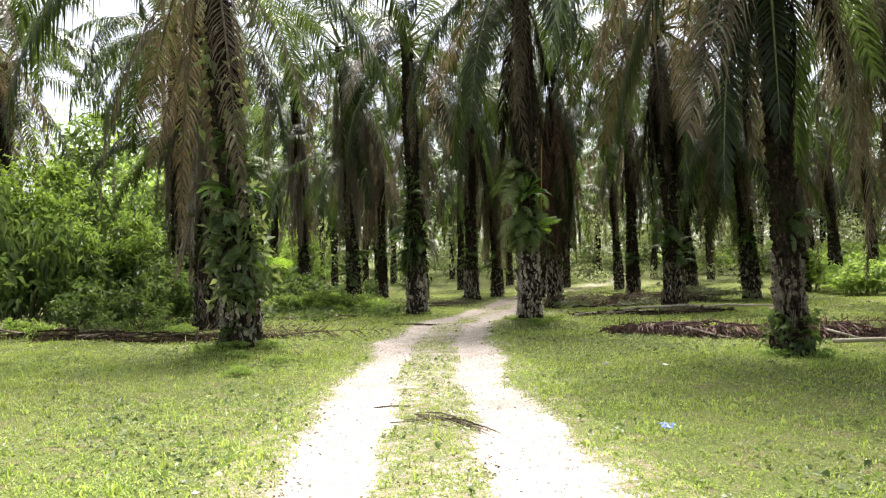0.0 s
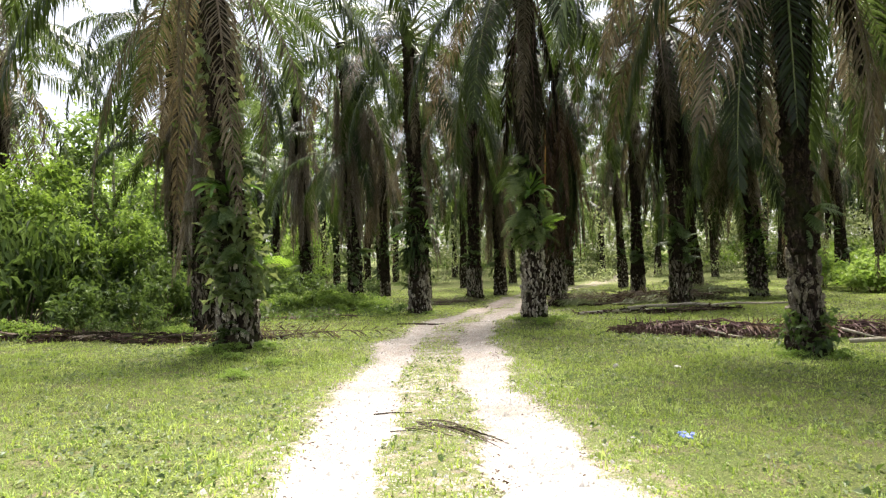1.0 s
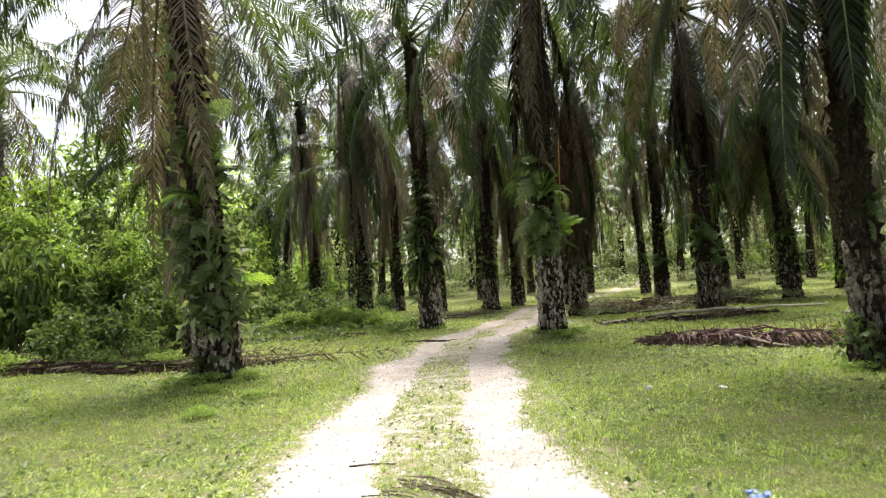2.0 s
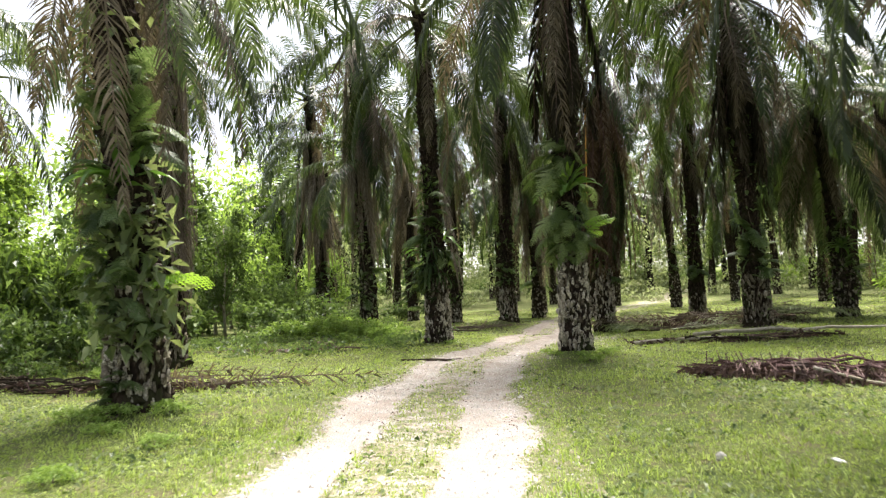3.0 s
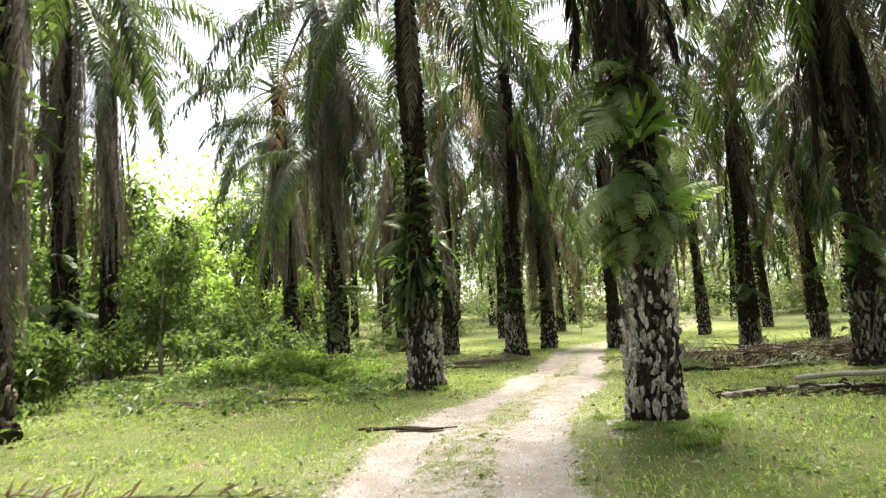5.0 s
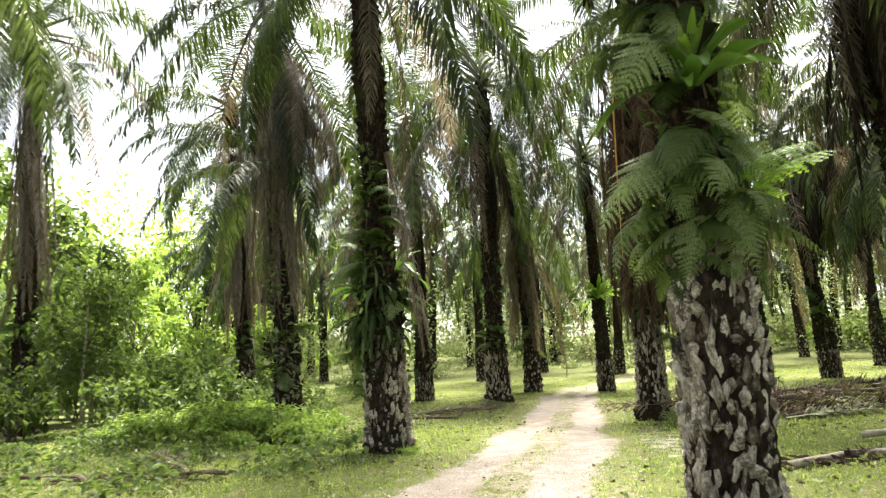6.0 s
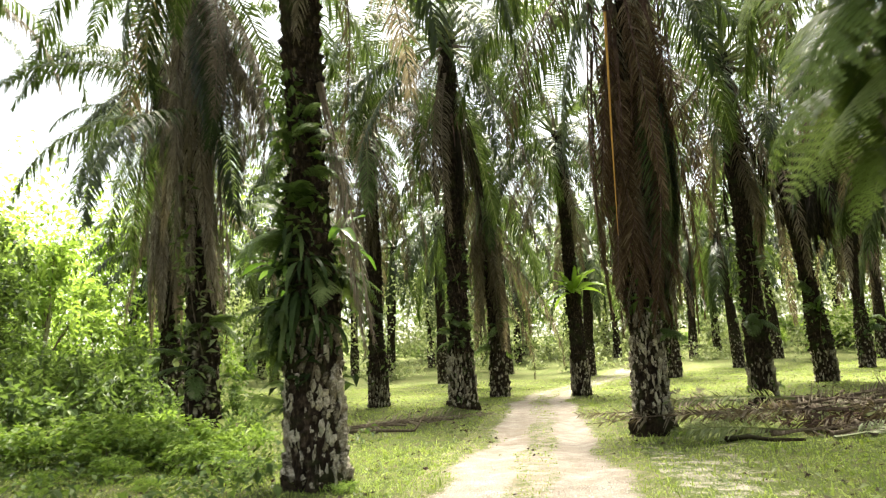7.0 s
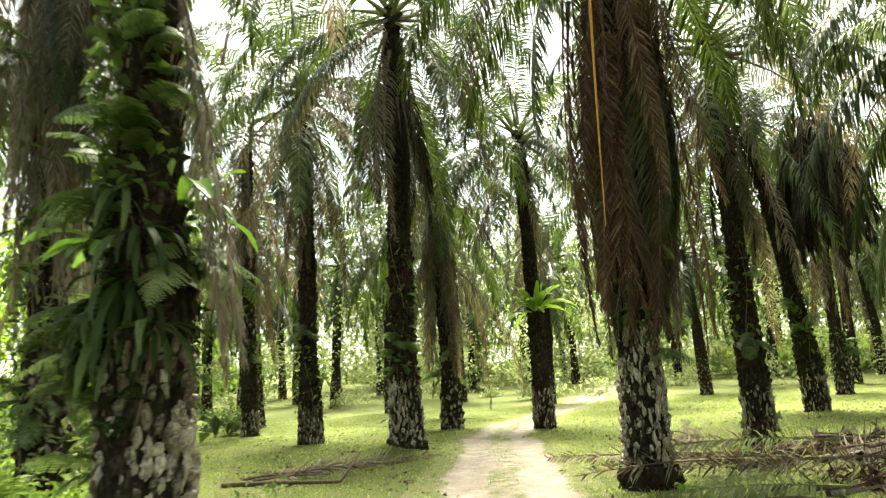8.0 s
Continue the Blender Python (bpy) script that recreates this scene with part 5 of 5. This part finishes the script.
stick("fallen_stalk", [(3.2, 24.7, 0.06), (4.1, 25.2, 0.1), (5.6, 25.3, 0.1)], 0.05, 0.03, PALE_WOOD, "pale dead frond stalk lying on grass", "fallen stalk", "fallen stalks")
stick("fallen_stalk", [(4.7, 34.7, 0.06), (6.0, 35.6, 0.2), (7.4, 36.4, 0.16)], 0.045, 0.02, WOOD, "grey dead frond stalk beside a heap", "fallen stalk", "fallen stalks")
stick("fallen_stalk", [(-4.1, 35.6, 0.05), (-3.0, 35.5, 0.07), (-2.0, 35.7, 0.05), (-1.7, 36.4, 0.5)], 0.05, 0.02, WOOD, "bent dark dead branch lying on grass", "fallen stalk", "fallen stalks")
stick("log", [(3.7, 31.2, 0.05), (3.95, 30.85, 0.1), (4.2, 30.6, 0.06), (4.6, 30.3, 0.09)], 0.05, 0.022, FIBRE, "short dark rotting log beside the track", "log", "", 9, 3)
for k, (xa, ya, xb, yb, rr) in enumerate(((-2.2, 21.95, -1.15, 22.2, 0.075), (-2.0, 22.1, -0.95, 22.28, 0.05), (-1.75, 21.88, -1.1, 22.02, 0.04), (-2.35, 22.1, -1.7, 22.12, 0.04))):
    slab = stick("bark_slab", [(xa, ya, 0.03), (0.7 * xa + 0.3 * xb, 0.7 * ya + 0.3 * yb + 0.05, 0.05), (0.3 * xa + 0.7 * xb, 0.3 * ya + 0.7 * yb - 0.04, 0.04), (xb, yb, 0.03)], rr, 0.4 * rr, FIBRE, "flat dark strip of bark at the track edge", "bark slab", "bark strips at the track edge", 8, 4 + k)
    slab.scale = (1.0, 1.0, 0.45)
r_twig = random.Random(17)
for k in range(16):
    xa, ya, ln, turn_by = 0.0 + r_twig.uniform(-0.1, 0.35), 8.2 + r_twig.uniform(-0.35, 0.15), r_twig.uniform(0.45, 1.05), r_twig.gauss(-0.75, 0.16)
    xb, yb = xa + ln * math.cos(turn_by), ya + ln * math.sin(turn_by)
    stick("twig", [(xa, ya, 0.022), (0.5 * (xa + xb), 0.5 * (ya + yb) + r_twig.uniform(-0.04, 0.04), 0.03 + 0.012 * (k % 3)), (xb, yb, 0.022)], r_twig.uniform(0.004, 0.009), 0.003, (WOOD, FIBRE, WOOD)[k % 3], "thin grey brown strand of dry frond on the track", "twig", "twigs on the track", 5, k)
stick("twig", [(-0.4, 8.85, 0.02), (-0.2, 8.8, 0.03), (0.02, 8.76, 0.02)], 0.01, 0.005, FIBRE, "short dark twig lying on the track", "twig", "twigs on the track", 5, 40)


def lump(name, x, y, sx, sy, sz, seed, material, label, category):
    bm = bmesh.new()
    bmesh.ops.create_icosphere(bm, subdivisions=2, radius=1.0)
    r = random.Random(seed)
    for v in bm.verts:
        k = 1 + 0.22 * noise.noise(v.co * 1.6 + Vector((seed, 0, 0))) + r.uniform(-0.03, 0.03)
        v.co = Vector((v.co.x * sx * k, v.co.y * sy * k, max(-0.3, v.co.z) * sz * k))
    me = bpy.data.meshes.new(name)
    bm.to_mesh(me)
    bm.free()
    me.materials.append(material)
    ob = new(name, me)
    ob.location = (x, y, height(x, y) + 0.2 * sz)
    ob.rotation_euler = (0, 0, seed)
    return tagged(ob, label, category)


lump("stone", 2.57, 12.1, 0.05, 0.04, 0.06, 3, STONE, "small pale stone in the grass", "stone")
lump("paper_scrap", 3.4, 11.9, 0.08, 0.03, 0.015, 5, PAPER, "flat white scrap in the grass", "litter")
for k in range(7):
    a = 0.9 * k
    lump("plastic_scrap", 2.53 + 0.07 * math.cos(a) * (k % 3), 7.58 + 0.05 * math.sin(a) * (k % 3), 0.05, 0.025, 0.02, 10 + k, BLUE, "crumpled blue plastic scrap in the grass", "litter")


# curved pale stalks on the front of the reddish pile
for k, (xa, ya, ln) in enumerate(((4.9, 16.9, 0.9), (6.6, 16.1, 0.6), (7.3, 15.7, 0.7))):
    stick("cut_stalk", [(xa, ya, 0.22), (xa + 0.3 * ln, ya - 0.14 * ln, 0.16), (xa + 0.65 * ln, ya - 0.4 * ln, 0.08), (xa + ln, ya - 0.48 * ln, 0.03)], 0.03, 0.014, PALE_WOOD, "curved pale cut frond stalk on a dark pile", "cut stalk", "cut stalks on the pile", 7, k)


# ---- pebbles, grass and weeds ----
def pebbles(count, seed):
    r = np.random.default_rng(seed)
    y = 3.5 + 24 * r.random(count) ** 1.6
    x = track(y) + r.choice([-1, 1], count) * np.abs(r.normal(0.78, 0.36, count))
    z = ground(x, y) + 0.012
    s = 0.009 * np.exp(r.normal(0, 0.5, count))
    o = np.array([[1, 0, 0], [0, 1, 0], [-1, 0, 0], [0, -1, 0], [0, 0, 0.8]], float)
    j = 1 + r.uniform(-0.35, 0.35, (count, 5, 3))
    a = r.uniform(0, 6.28, count)
    c, sn = np.cos(a)[:, None], np.sin(a)[:, None]
    q = o[None] * j
    v = np.stack([c * q[..., 0] - sn * q[..., 1], sn * q[..., 0] + c * q[..., 1], q[..., 2]], -1) * s[:, None, None] + np.stack([x, y, z], -1)[:, None]
    b = np.arange(count)[:, None] * 5
    f = np.concatenate([b + np.array(t) for t in ((0, 1, 4), (1, 2, 4), (2, 3, 4), (3, 0, 4))])
    tagged(new("pebbles", mesh_of("pebbles", v.reshape(-1, 3), [f], STONE)), "loose pale pebbles scattered along the wheel ruts", "pebbles", kind="stuff")


pebbles(26000, 8)


def cover(x, y):
    """How thickly grass grows: none in the ruts, thin between them."""
    w = wear(x, y)
    patch = np.sin(1.9 * x + 0.8 * np.sin(1.3 * y)) * np.sin(1.5 * y + 0.9 * np.sin(1.1 * x))
    ragged = 0.16 * np.sin(7 * y + 5 * x) + 0.12 * np.sin(2.9 * y - 2 * x) + 0.12 * np.sin(17 * y + 9 * x)
    return np.clip(1.1 - 1.45 * np.maximum(w, bare(x, y)) + (ragged + 0.2 * patch) * np.clip(4 * w, 0, 1), 0, 1)


def grass(name, count, x0, x1, y0, y1, tall, wide, seed, label, power=1.0, clump=-2.0):
    r = np.random.default_rng(seed)
    x = r.uniform(x0, x1, count)
    y = y0 + (y1 - y0) * r.random(count) ** power
    keep = r.random(count) < cover(x, y) * (0.78 + 0.22 * np.sin(3.1 * x + 2 * np.sin(2.3 * y)) * np.sin(2.7 * y + 1.5 * np.sin(1.9 * x)))
    rim = np.minimum(np.minimum(x - x0, x1 - x), np.minimum(y - y0, y1 - y))
    keep &= rim + 0.8 * np.sin(1.3 * x + 0.9 * y) > 2.6 * r.random(count)
    keep &= np.sin(2.3 * x + 2.2 * np.sin(1.1 * y)) * np.sin(1.9 * y + 1.7 * np.sin(1.3 * x)) > clump + 0.25 * r.normal(0, 1, count)
    x, y = x[keep], y[keep]
    n = len(x)
    z = ground(x, y) - 0.005 + 0.016 * (np.abs(x - track(y)) < 1.6)
    lush = 0.75 + 0.5 * (0.5 + 0.5 * np.sin(0.9 * x + 1.3 * np.sin(0.7 * y)) * np.sin(0.8 * y))
    lush = lush * (0.45 + 1.0 * np.clip(np.sin(10.3 * x + 3 * np.sin(6.7 * y)) * np.sin(9.1 * y + 2.6 * np.sin(7.9 * x)), 0, 1))
    h = tall * lush * np.exp(r.normal(0, 0.35, n)) * (1 - 0.6 * np.clip(wear(x, y), 0, 1))
    a, tilt = r.uniform(0, 6.28, n), np.abs(r.normal(0.75, 0.35, n))
    b = a + r.uniform(0.9, 2.2, n)
    w = wide * r.uniform(0.7, 1.4, n)
    wx, wy = 0.5 * w * np.cos(b), 0.5 * w * np.sin(b)
    mx, my, mz = x + 0.45 * h * np.sin(0.6 * tilt) * np.cos(a), y + 0.45 * h * np.sin(0.6 * tilt) * np.sin(a), z + 0.5 * h * np.cos(0.6 * tilt)
    tx, ty, tz = x + h * np.sin(1.3 * tilt) * np.cos(a), y + h * np.sin(1.3 * tilt) * np.sin(a), z + h * np.cos(1.2 * tilt)
    v = np.stack([np.stack([x - wx, y - wy, z], -1), np.stack([x + wx, y + wy, z], -1), np.stack([mx + 0.8 * wx, my + 0.8 * wy, mz], -1), np.stack([mx - 0.8 * wx, my - 0.8 * wy, mz], -1), np.stack([tx, ty, tz], -1)], 1)
    o = np.arange(n)[:, None] * 5
    me = mesh_of(name, v.reshape(-1, 3), [o + np.array([0, 1, 2, 3]), o + np.array([3, 2, 4])], GRASS)
    return tagged(new(name, me), label, "grass", kind="stuff")


grass("grass", 380000, -9.5, 12, 0.5, 15, 0.06, 0.0105, 21, "short trodden green grass of the clearing", 1.15)
grass("grass", 290000, -15, 17, 10.5, 33, 0.065, 0.014, 22, "short green grass between the palms")
grass("grass", 250000, -16, 26, 28, 66, 0.06, 0.018, 23, "sparse green grass under the palms")


grass("grass_tufts", 40000, -10, 12, 2, 17, 0.085, 0.009, 28, "taller tufts of grass in the clearing", 1.0, 0.45)
grass("grass_tufts", 42000, -13, 15, 14, 34, 0.13, 0.014, 29, "taller tufts of grass between the palms", 1.0, 0.45)


def weeds(name, count, x0, x1, y0, y1, size, seed, material, label, rise=0.06):
    r = np.random.default_rng(seed)
    x, y = r.uniform(x0, x1, count), r.uniform(y0, y1, count)
    keep = (r.random(count) < cover(x, y)) & (np.sin(1.7 * x + 1.9 * np.sin(0.8 * y)) * np.sin(1.4 * y + x) > r.uniform(-0.4, 0.9, count))
    x, y = x[keep], y[keep]
    pts = np.stack([x, y, ground(x, y) + rise * r.random(len(x))], -1)
    tagged(new(name, leaf_cloud(name, pts, size, material, seed, 0.6, 0.35)), label, "weeds", kind="stuff")


weeds("weeds", 52000, -8, 10, 3, 17, 0.05, 24, CLIMBER, "small round leaved weeds in the grass")
weeds("weeds", 17000, -12, 14, 14, 36, 0.08, 25, CLIMBER, "small leafy weeds between the palms", 0.1)
weeds("weeds", 7000, -8, 10, 3, 20, 0.07, 30, SHRUB, "coarse broad leaved weeds in the grass", 0.08)
weeds("weeds", 9000, -12, -2.5, 24, 34, 0.13, 26, SHRUB, "knee high leafy weeds at the thicket foot", 0.35)


def track_litter(count, seed):
    r = np.random.default_rng(seed)
    y = 4 + 20 * r.random(count) ** 1.5
    u = np.where(r.random(count) < 0.5, r.normal(0.36, 0.12, count), r.normal(1.1, 0.14, count))
    x = track(y) + r.choice([-1, 1], count) * u
    keep = np.sin(2.1 * y + x) * np.sin(3.3 * x - 1.2 * y) > r.uniform(-0.5, 0.8, count)
    x, y = x[keep], y[keep]
    pts = np.stack([x, y, ground(x, y) + 0.018 + 0.01 * r.random(len(x))], -1)
    tagged(new("leaf_litter", leaf_cloud("leaf_litter", pts, 0.035, RUSTY, seed, 0.4, 0.2)), "dark dry leaf bits along the wheel ruts", "leaf litter", kind="stuff")


track_litter(3000, 61)
weeds("leaf_litter", 9000, -7, 17, 22, 60, 0.09, 35, LITTER, "dark rotting leaf bits under the palms", 0.03)
weeds("leaf_litter", 12000, -10, 16, 16, 50, 0.08, 27, DEAD, "dry brown leaf litter on the ground", 0.02)


# ---- far woods that close the view ----
def far_woods(name, a0, a1, r0, r1, tall, clumps, count, size, seed, material, label):
    """Leaves in many uneven clumps over an arc of the distance, with gaps between them."""
    r = np.random.default_rng(seed)
    a, d = np.radians(r.uniform(a0, a1, clumps)), r.uniform(r0, r1, clumps)
    rise = tall * r.random(clumps) ** 1.3
    wide = 0.5 + 0.16 * rise + r.random(clumps)
    k = r.integers(0, clumps, count)
    x, y = d[k] * np.sin(a[k]) + wide[k] * r.normal(0, 0.55, count), 20 + d[k] * np.cos(a[k]) + wide[k] * r.normal(0, 0.55, count)
    z = ground(x, y) + np.abs(rise[k] + r.normal(0, 0.5, count) * wide[k])
    tagged(new(name, leaf_cloud(name, np.stack([x, y, z], -1), size, material, seed, 0.6, 0.6)), label, "woods", kind="stuff")


# the bright and pale leaf colours here carry the sunlight on distant foliage
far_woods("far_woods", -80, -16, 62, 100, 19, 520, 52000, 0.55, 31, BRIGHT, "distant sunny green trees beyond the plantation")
far_woods("far_woods", -20, 80, 84, 115, 15, 420, 22000, 0.8, 32, SHRUB, "distant green trees behind the palms")
far_woods("far_woods", -22, 62, 50, 98, 7, 360, 60000, 0.26, 34, CLIMBER, "sunny green undergrowth behind the palms")
far_woods("far_woods", -9, 62, 66, 92, 17, 320, 36000, 0.45, 36, CLIMBER, "tall sunny green trees behind the rows of palms")
far_woods("far_woods", -75, 75, 92, 118, 4.5, 420, 26000, 0.6, 38, SHRUB, "dark green undergrowth at the far edge of the plantation")
far_woods("far_woods", 80, 280, 60, 90, 10, 260, 12000, 1.4, 33, SHRUB, "trees that ring the clearing behind")


# ---- young broadleaf trees in the gap beside the plantation ----
def crown_parts(seed, n, size, tall, wide, material):
    r = np.random.default_rng(seed)
    clumps = []
    for k in range(30):
        a, q, f = r.uniform(0, 6.28), math.sqrt(r.random()), r.uniform(0.25, 1.0)
        w = wide * (1.0 - 0.75 * abs(f - 0.55))
        clumps.append((w * q * math.cos(a), w * q * math.sin(a), tall * f))
    c = np.array(clumps)
    pts = c[r.integers(0, 30, n)] + r.normal(0, 1, (n, 3)) * np.array([0.16 * wide, 0.16 * wide, 0.045 * tall])
    bole = tube_mesh("trunk", [(0, 0, -0.2), (0.1, 0.05, 0.3 * tall), (-0.05, 0.1, 0.6 * tall), (0.05, 0, 0.9 * tall)], 0.11, 0.02, PALE_WOOD, 7, 0.06, seed)
    limbs = []
    for k in range(9):
        e = c[k]
        limbs.append(tube_mesh("limb", [(0, 0, 0.55 * e[2]), (0.5 * e[0], 0.5 * e[1], 0.8 * e[2]), tuple(e)], 0.035, 0.008, WOOD, 5, 0.05, k))
    return leaf_cloud("foliage", pts, size, material, seed + 1, 0.5, 0.55), bole, limbs


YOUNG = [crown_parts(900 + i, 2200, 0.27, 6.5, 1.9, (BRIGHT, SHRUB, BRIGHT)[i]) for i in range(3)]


def young_tree(x, y, scale, seed):
    r = np.random.default_rng(seed)
    foliage, bole, limbs = YOUNG[0 if y < 27 else int(r.integers(0, 3))]
    root = thing("young_tree", x, y, height(x, y), "slender young tree with loose sunlit green leaves", "tree", "young trees beside the plantation")
    m = pose(0, 0, 0, 0, 0, r.uniform(0, 360)) @ Matrix.Diagonal((scale, scale, scale * r.uniform(0.9, 1.2), 1))
    part("foliage", foliage, root, m)
    part("trunk", bole, root, m)
    for limb in limbs:
        part("limb", limb, root, m)


for x, y, sc in ((-13.5, 36.0, 0.75), (-16.5, 41.0, 0.9), (-12.5, 47.0, 0.7), (-19.0, 48.0, 1.1), (-21.0, 55.0, 1.2), (-15.0, 55.0, 0.9), (-13.2, 22.2, 0.6), (-11.6, 24.0, 0.5), (-15.0, 24.5, 0.8), (-17.5, 22.5, 0.9), (-19.5, 26.5, 1.0), (-18.0, 39.5, 1.4), (-24.0, 44.0, 1.8), (-25.5, 52.0, 1.4), (-30.0, 50.0, 1.4), (-28.0, 60.0, 1.6), (-34.0, 62.0, 1.6), (-25.0, 67.0, 1.7)):
    young_tree(x, y, sc, int(100 * abs(x) + y))

# a dry frond caught on the dark palm
x, y, z = bark_point("d", 5.6, -20, 0.0)
hung = thing("caught_frond", x, y, z, "dry grey frond hung up on a palm trunk", "dry frond")
for k in range(2):
    part("dry_frond", GREY_FINE[k], hung, pose(0.04 * k, -0.05 * k, 0, 0, -4 - 2 * k, -35 + 14 * k) @ Matrix.Scale(0.66 + 0.04 * k, 4))

# long green fronds that hang beside the trunk of the palm at the clearing's edge
owner = min((o for o in scene.objects if o.name.startswith("oil_palm")), key=lambda o: (o.location.x - 5.7) ** 2 + (o.location.y - 13.2) ** 2)
for z, a, sc in ((7.9, -160, 1.0), (7.6, -140, 0.92), (7.8, -178, 0.95), (8.0, -105, 0.85), (8.0, 150, 0.95)):
    part("frond", PENDENT[int(10 * z) % 2], owner, pose(-0.2 + 0.22 * math.cos(radians(a)), 0.22 * math.sin(radians(a)), z, 0, 4, a) @ Matrix.Scale(sc, 4), "long green frond hanging beside the trunk")

# withered and green fronds that droop from the creeper palm towards the track
owner = min((o for o in scene.objects if o.name.startswith("oil_palm")), key=lambda o: (o.location.x + 6.1) ** 2 + (o.location.y - 33.4) ** 2)
r_droop = np.random.default_rng(44)
for k in range(20):
    a, green = r_droop.uniform(-50, 35), k % 5 == 0
    blade = LIVE_FINE[5 + k % 2] if green else DRY_ARC_FINE[1 + k % 2]
    part("frond" if green else "dry_frond", blade, owner, pose(-0.38 + 0.2 * math.cos(radians(a)), 0.2 * math.sin(radians(a)), r_droop.uniform(9.2, 11.0), r_droop.uniform(-12, 12), r_droop.uniform(-6, 14), a) @ Matrix.Scale(r_droop.uniform(0.6, 0.82), 4), "" if green else "withered brown frond")

# a dense dark bundle of old fronds under the crown of a farther palm
owner = min((o for o in scene.objects if o.name.startswith("oil_palm")), key=lambda o: (o.location.x - 12.4) ** 2 + (o.location.y - 46.8) ** 2)
r_bundle = np.random.default_rng(12)
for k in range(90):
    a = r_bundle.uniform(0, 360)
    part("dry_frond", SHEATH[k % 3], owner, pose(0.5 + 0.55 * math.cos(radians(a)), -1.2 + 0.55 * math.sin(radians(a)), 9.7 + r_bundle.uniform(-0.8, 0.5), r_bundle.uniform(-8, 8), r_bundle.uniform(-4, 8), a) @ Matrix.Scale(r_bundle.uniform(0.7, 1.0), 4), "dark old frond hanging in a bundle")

# small ferns lodged in the bark of the farther palms
r_small = np.random.default_rng(91)
for o in [o for o in scene.objects if o.name.startswith("oil_palm") and 26 < o.location.y < 62]:
    if any(math.hypot(o.location.x - TRUNKS[k][0], o.location.y - TRUNKS[k][1]) < 1 for k in "dabcl"):
        continue
    TRUNKS["far"] = (o.location.x, o.location.y, 11.5, -0.3, 0.1, 0.4)
    for k in range(2):
        fern("far", r_small.uniform(1.2, 4.2), r_small.uniform(-150, -30), 5, int(r_small.integers(1e6)), r_small.uniform(0.8, 1.2))
    if abs(o.location.x) < 22:
        creeper("far", r_small.uniform(0.2, 2.5), r_small.uniform(3.5, 7.0), 200, int(r_small.integers(1000)), 0.2, 0.16, (SHRUB, FERN, SHRUB, DARK_DRY)[int(r_small.integers(0, 4))])
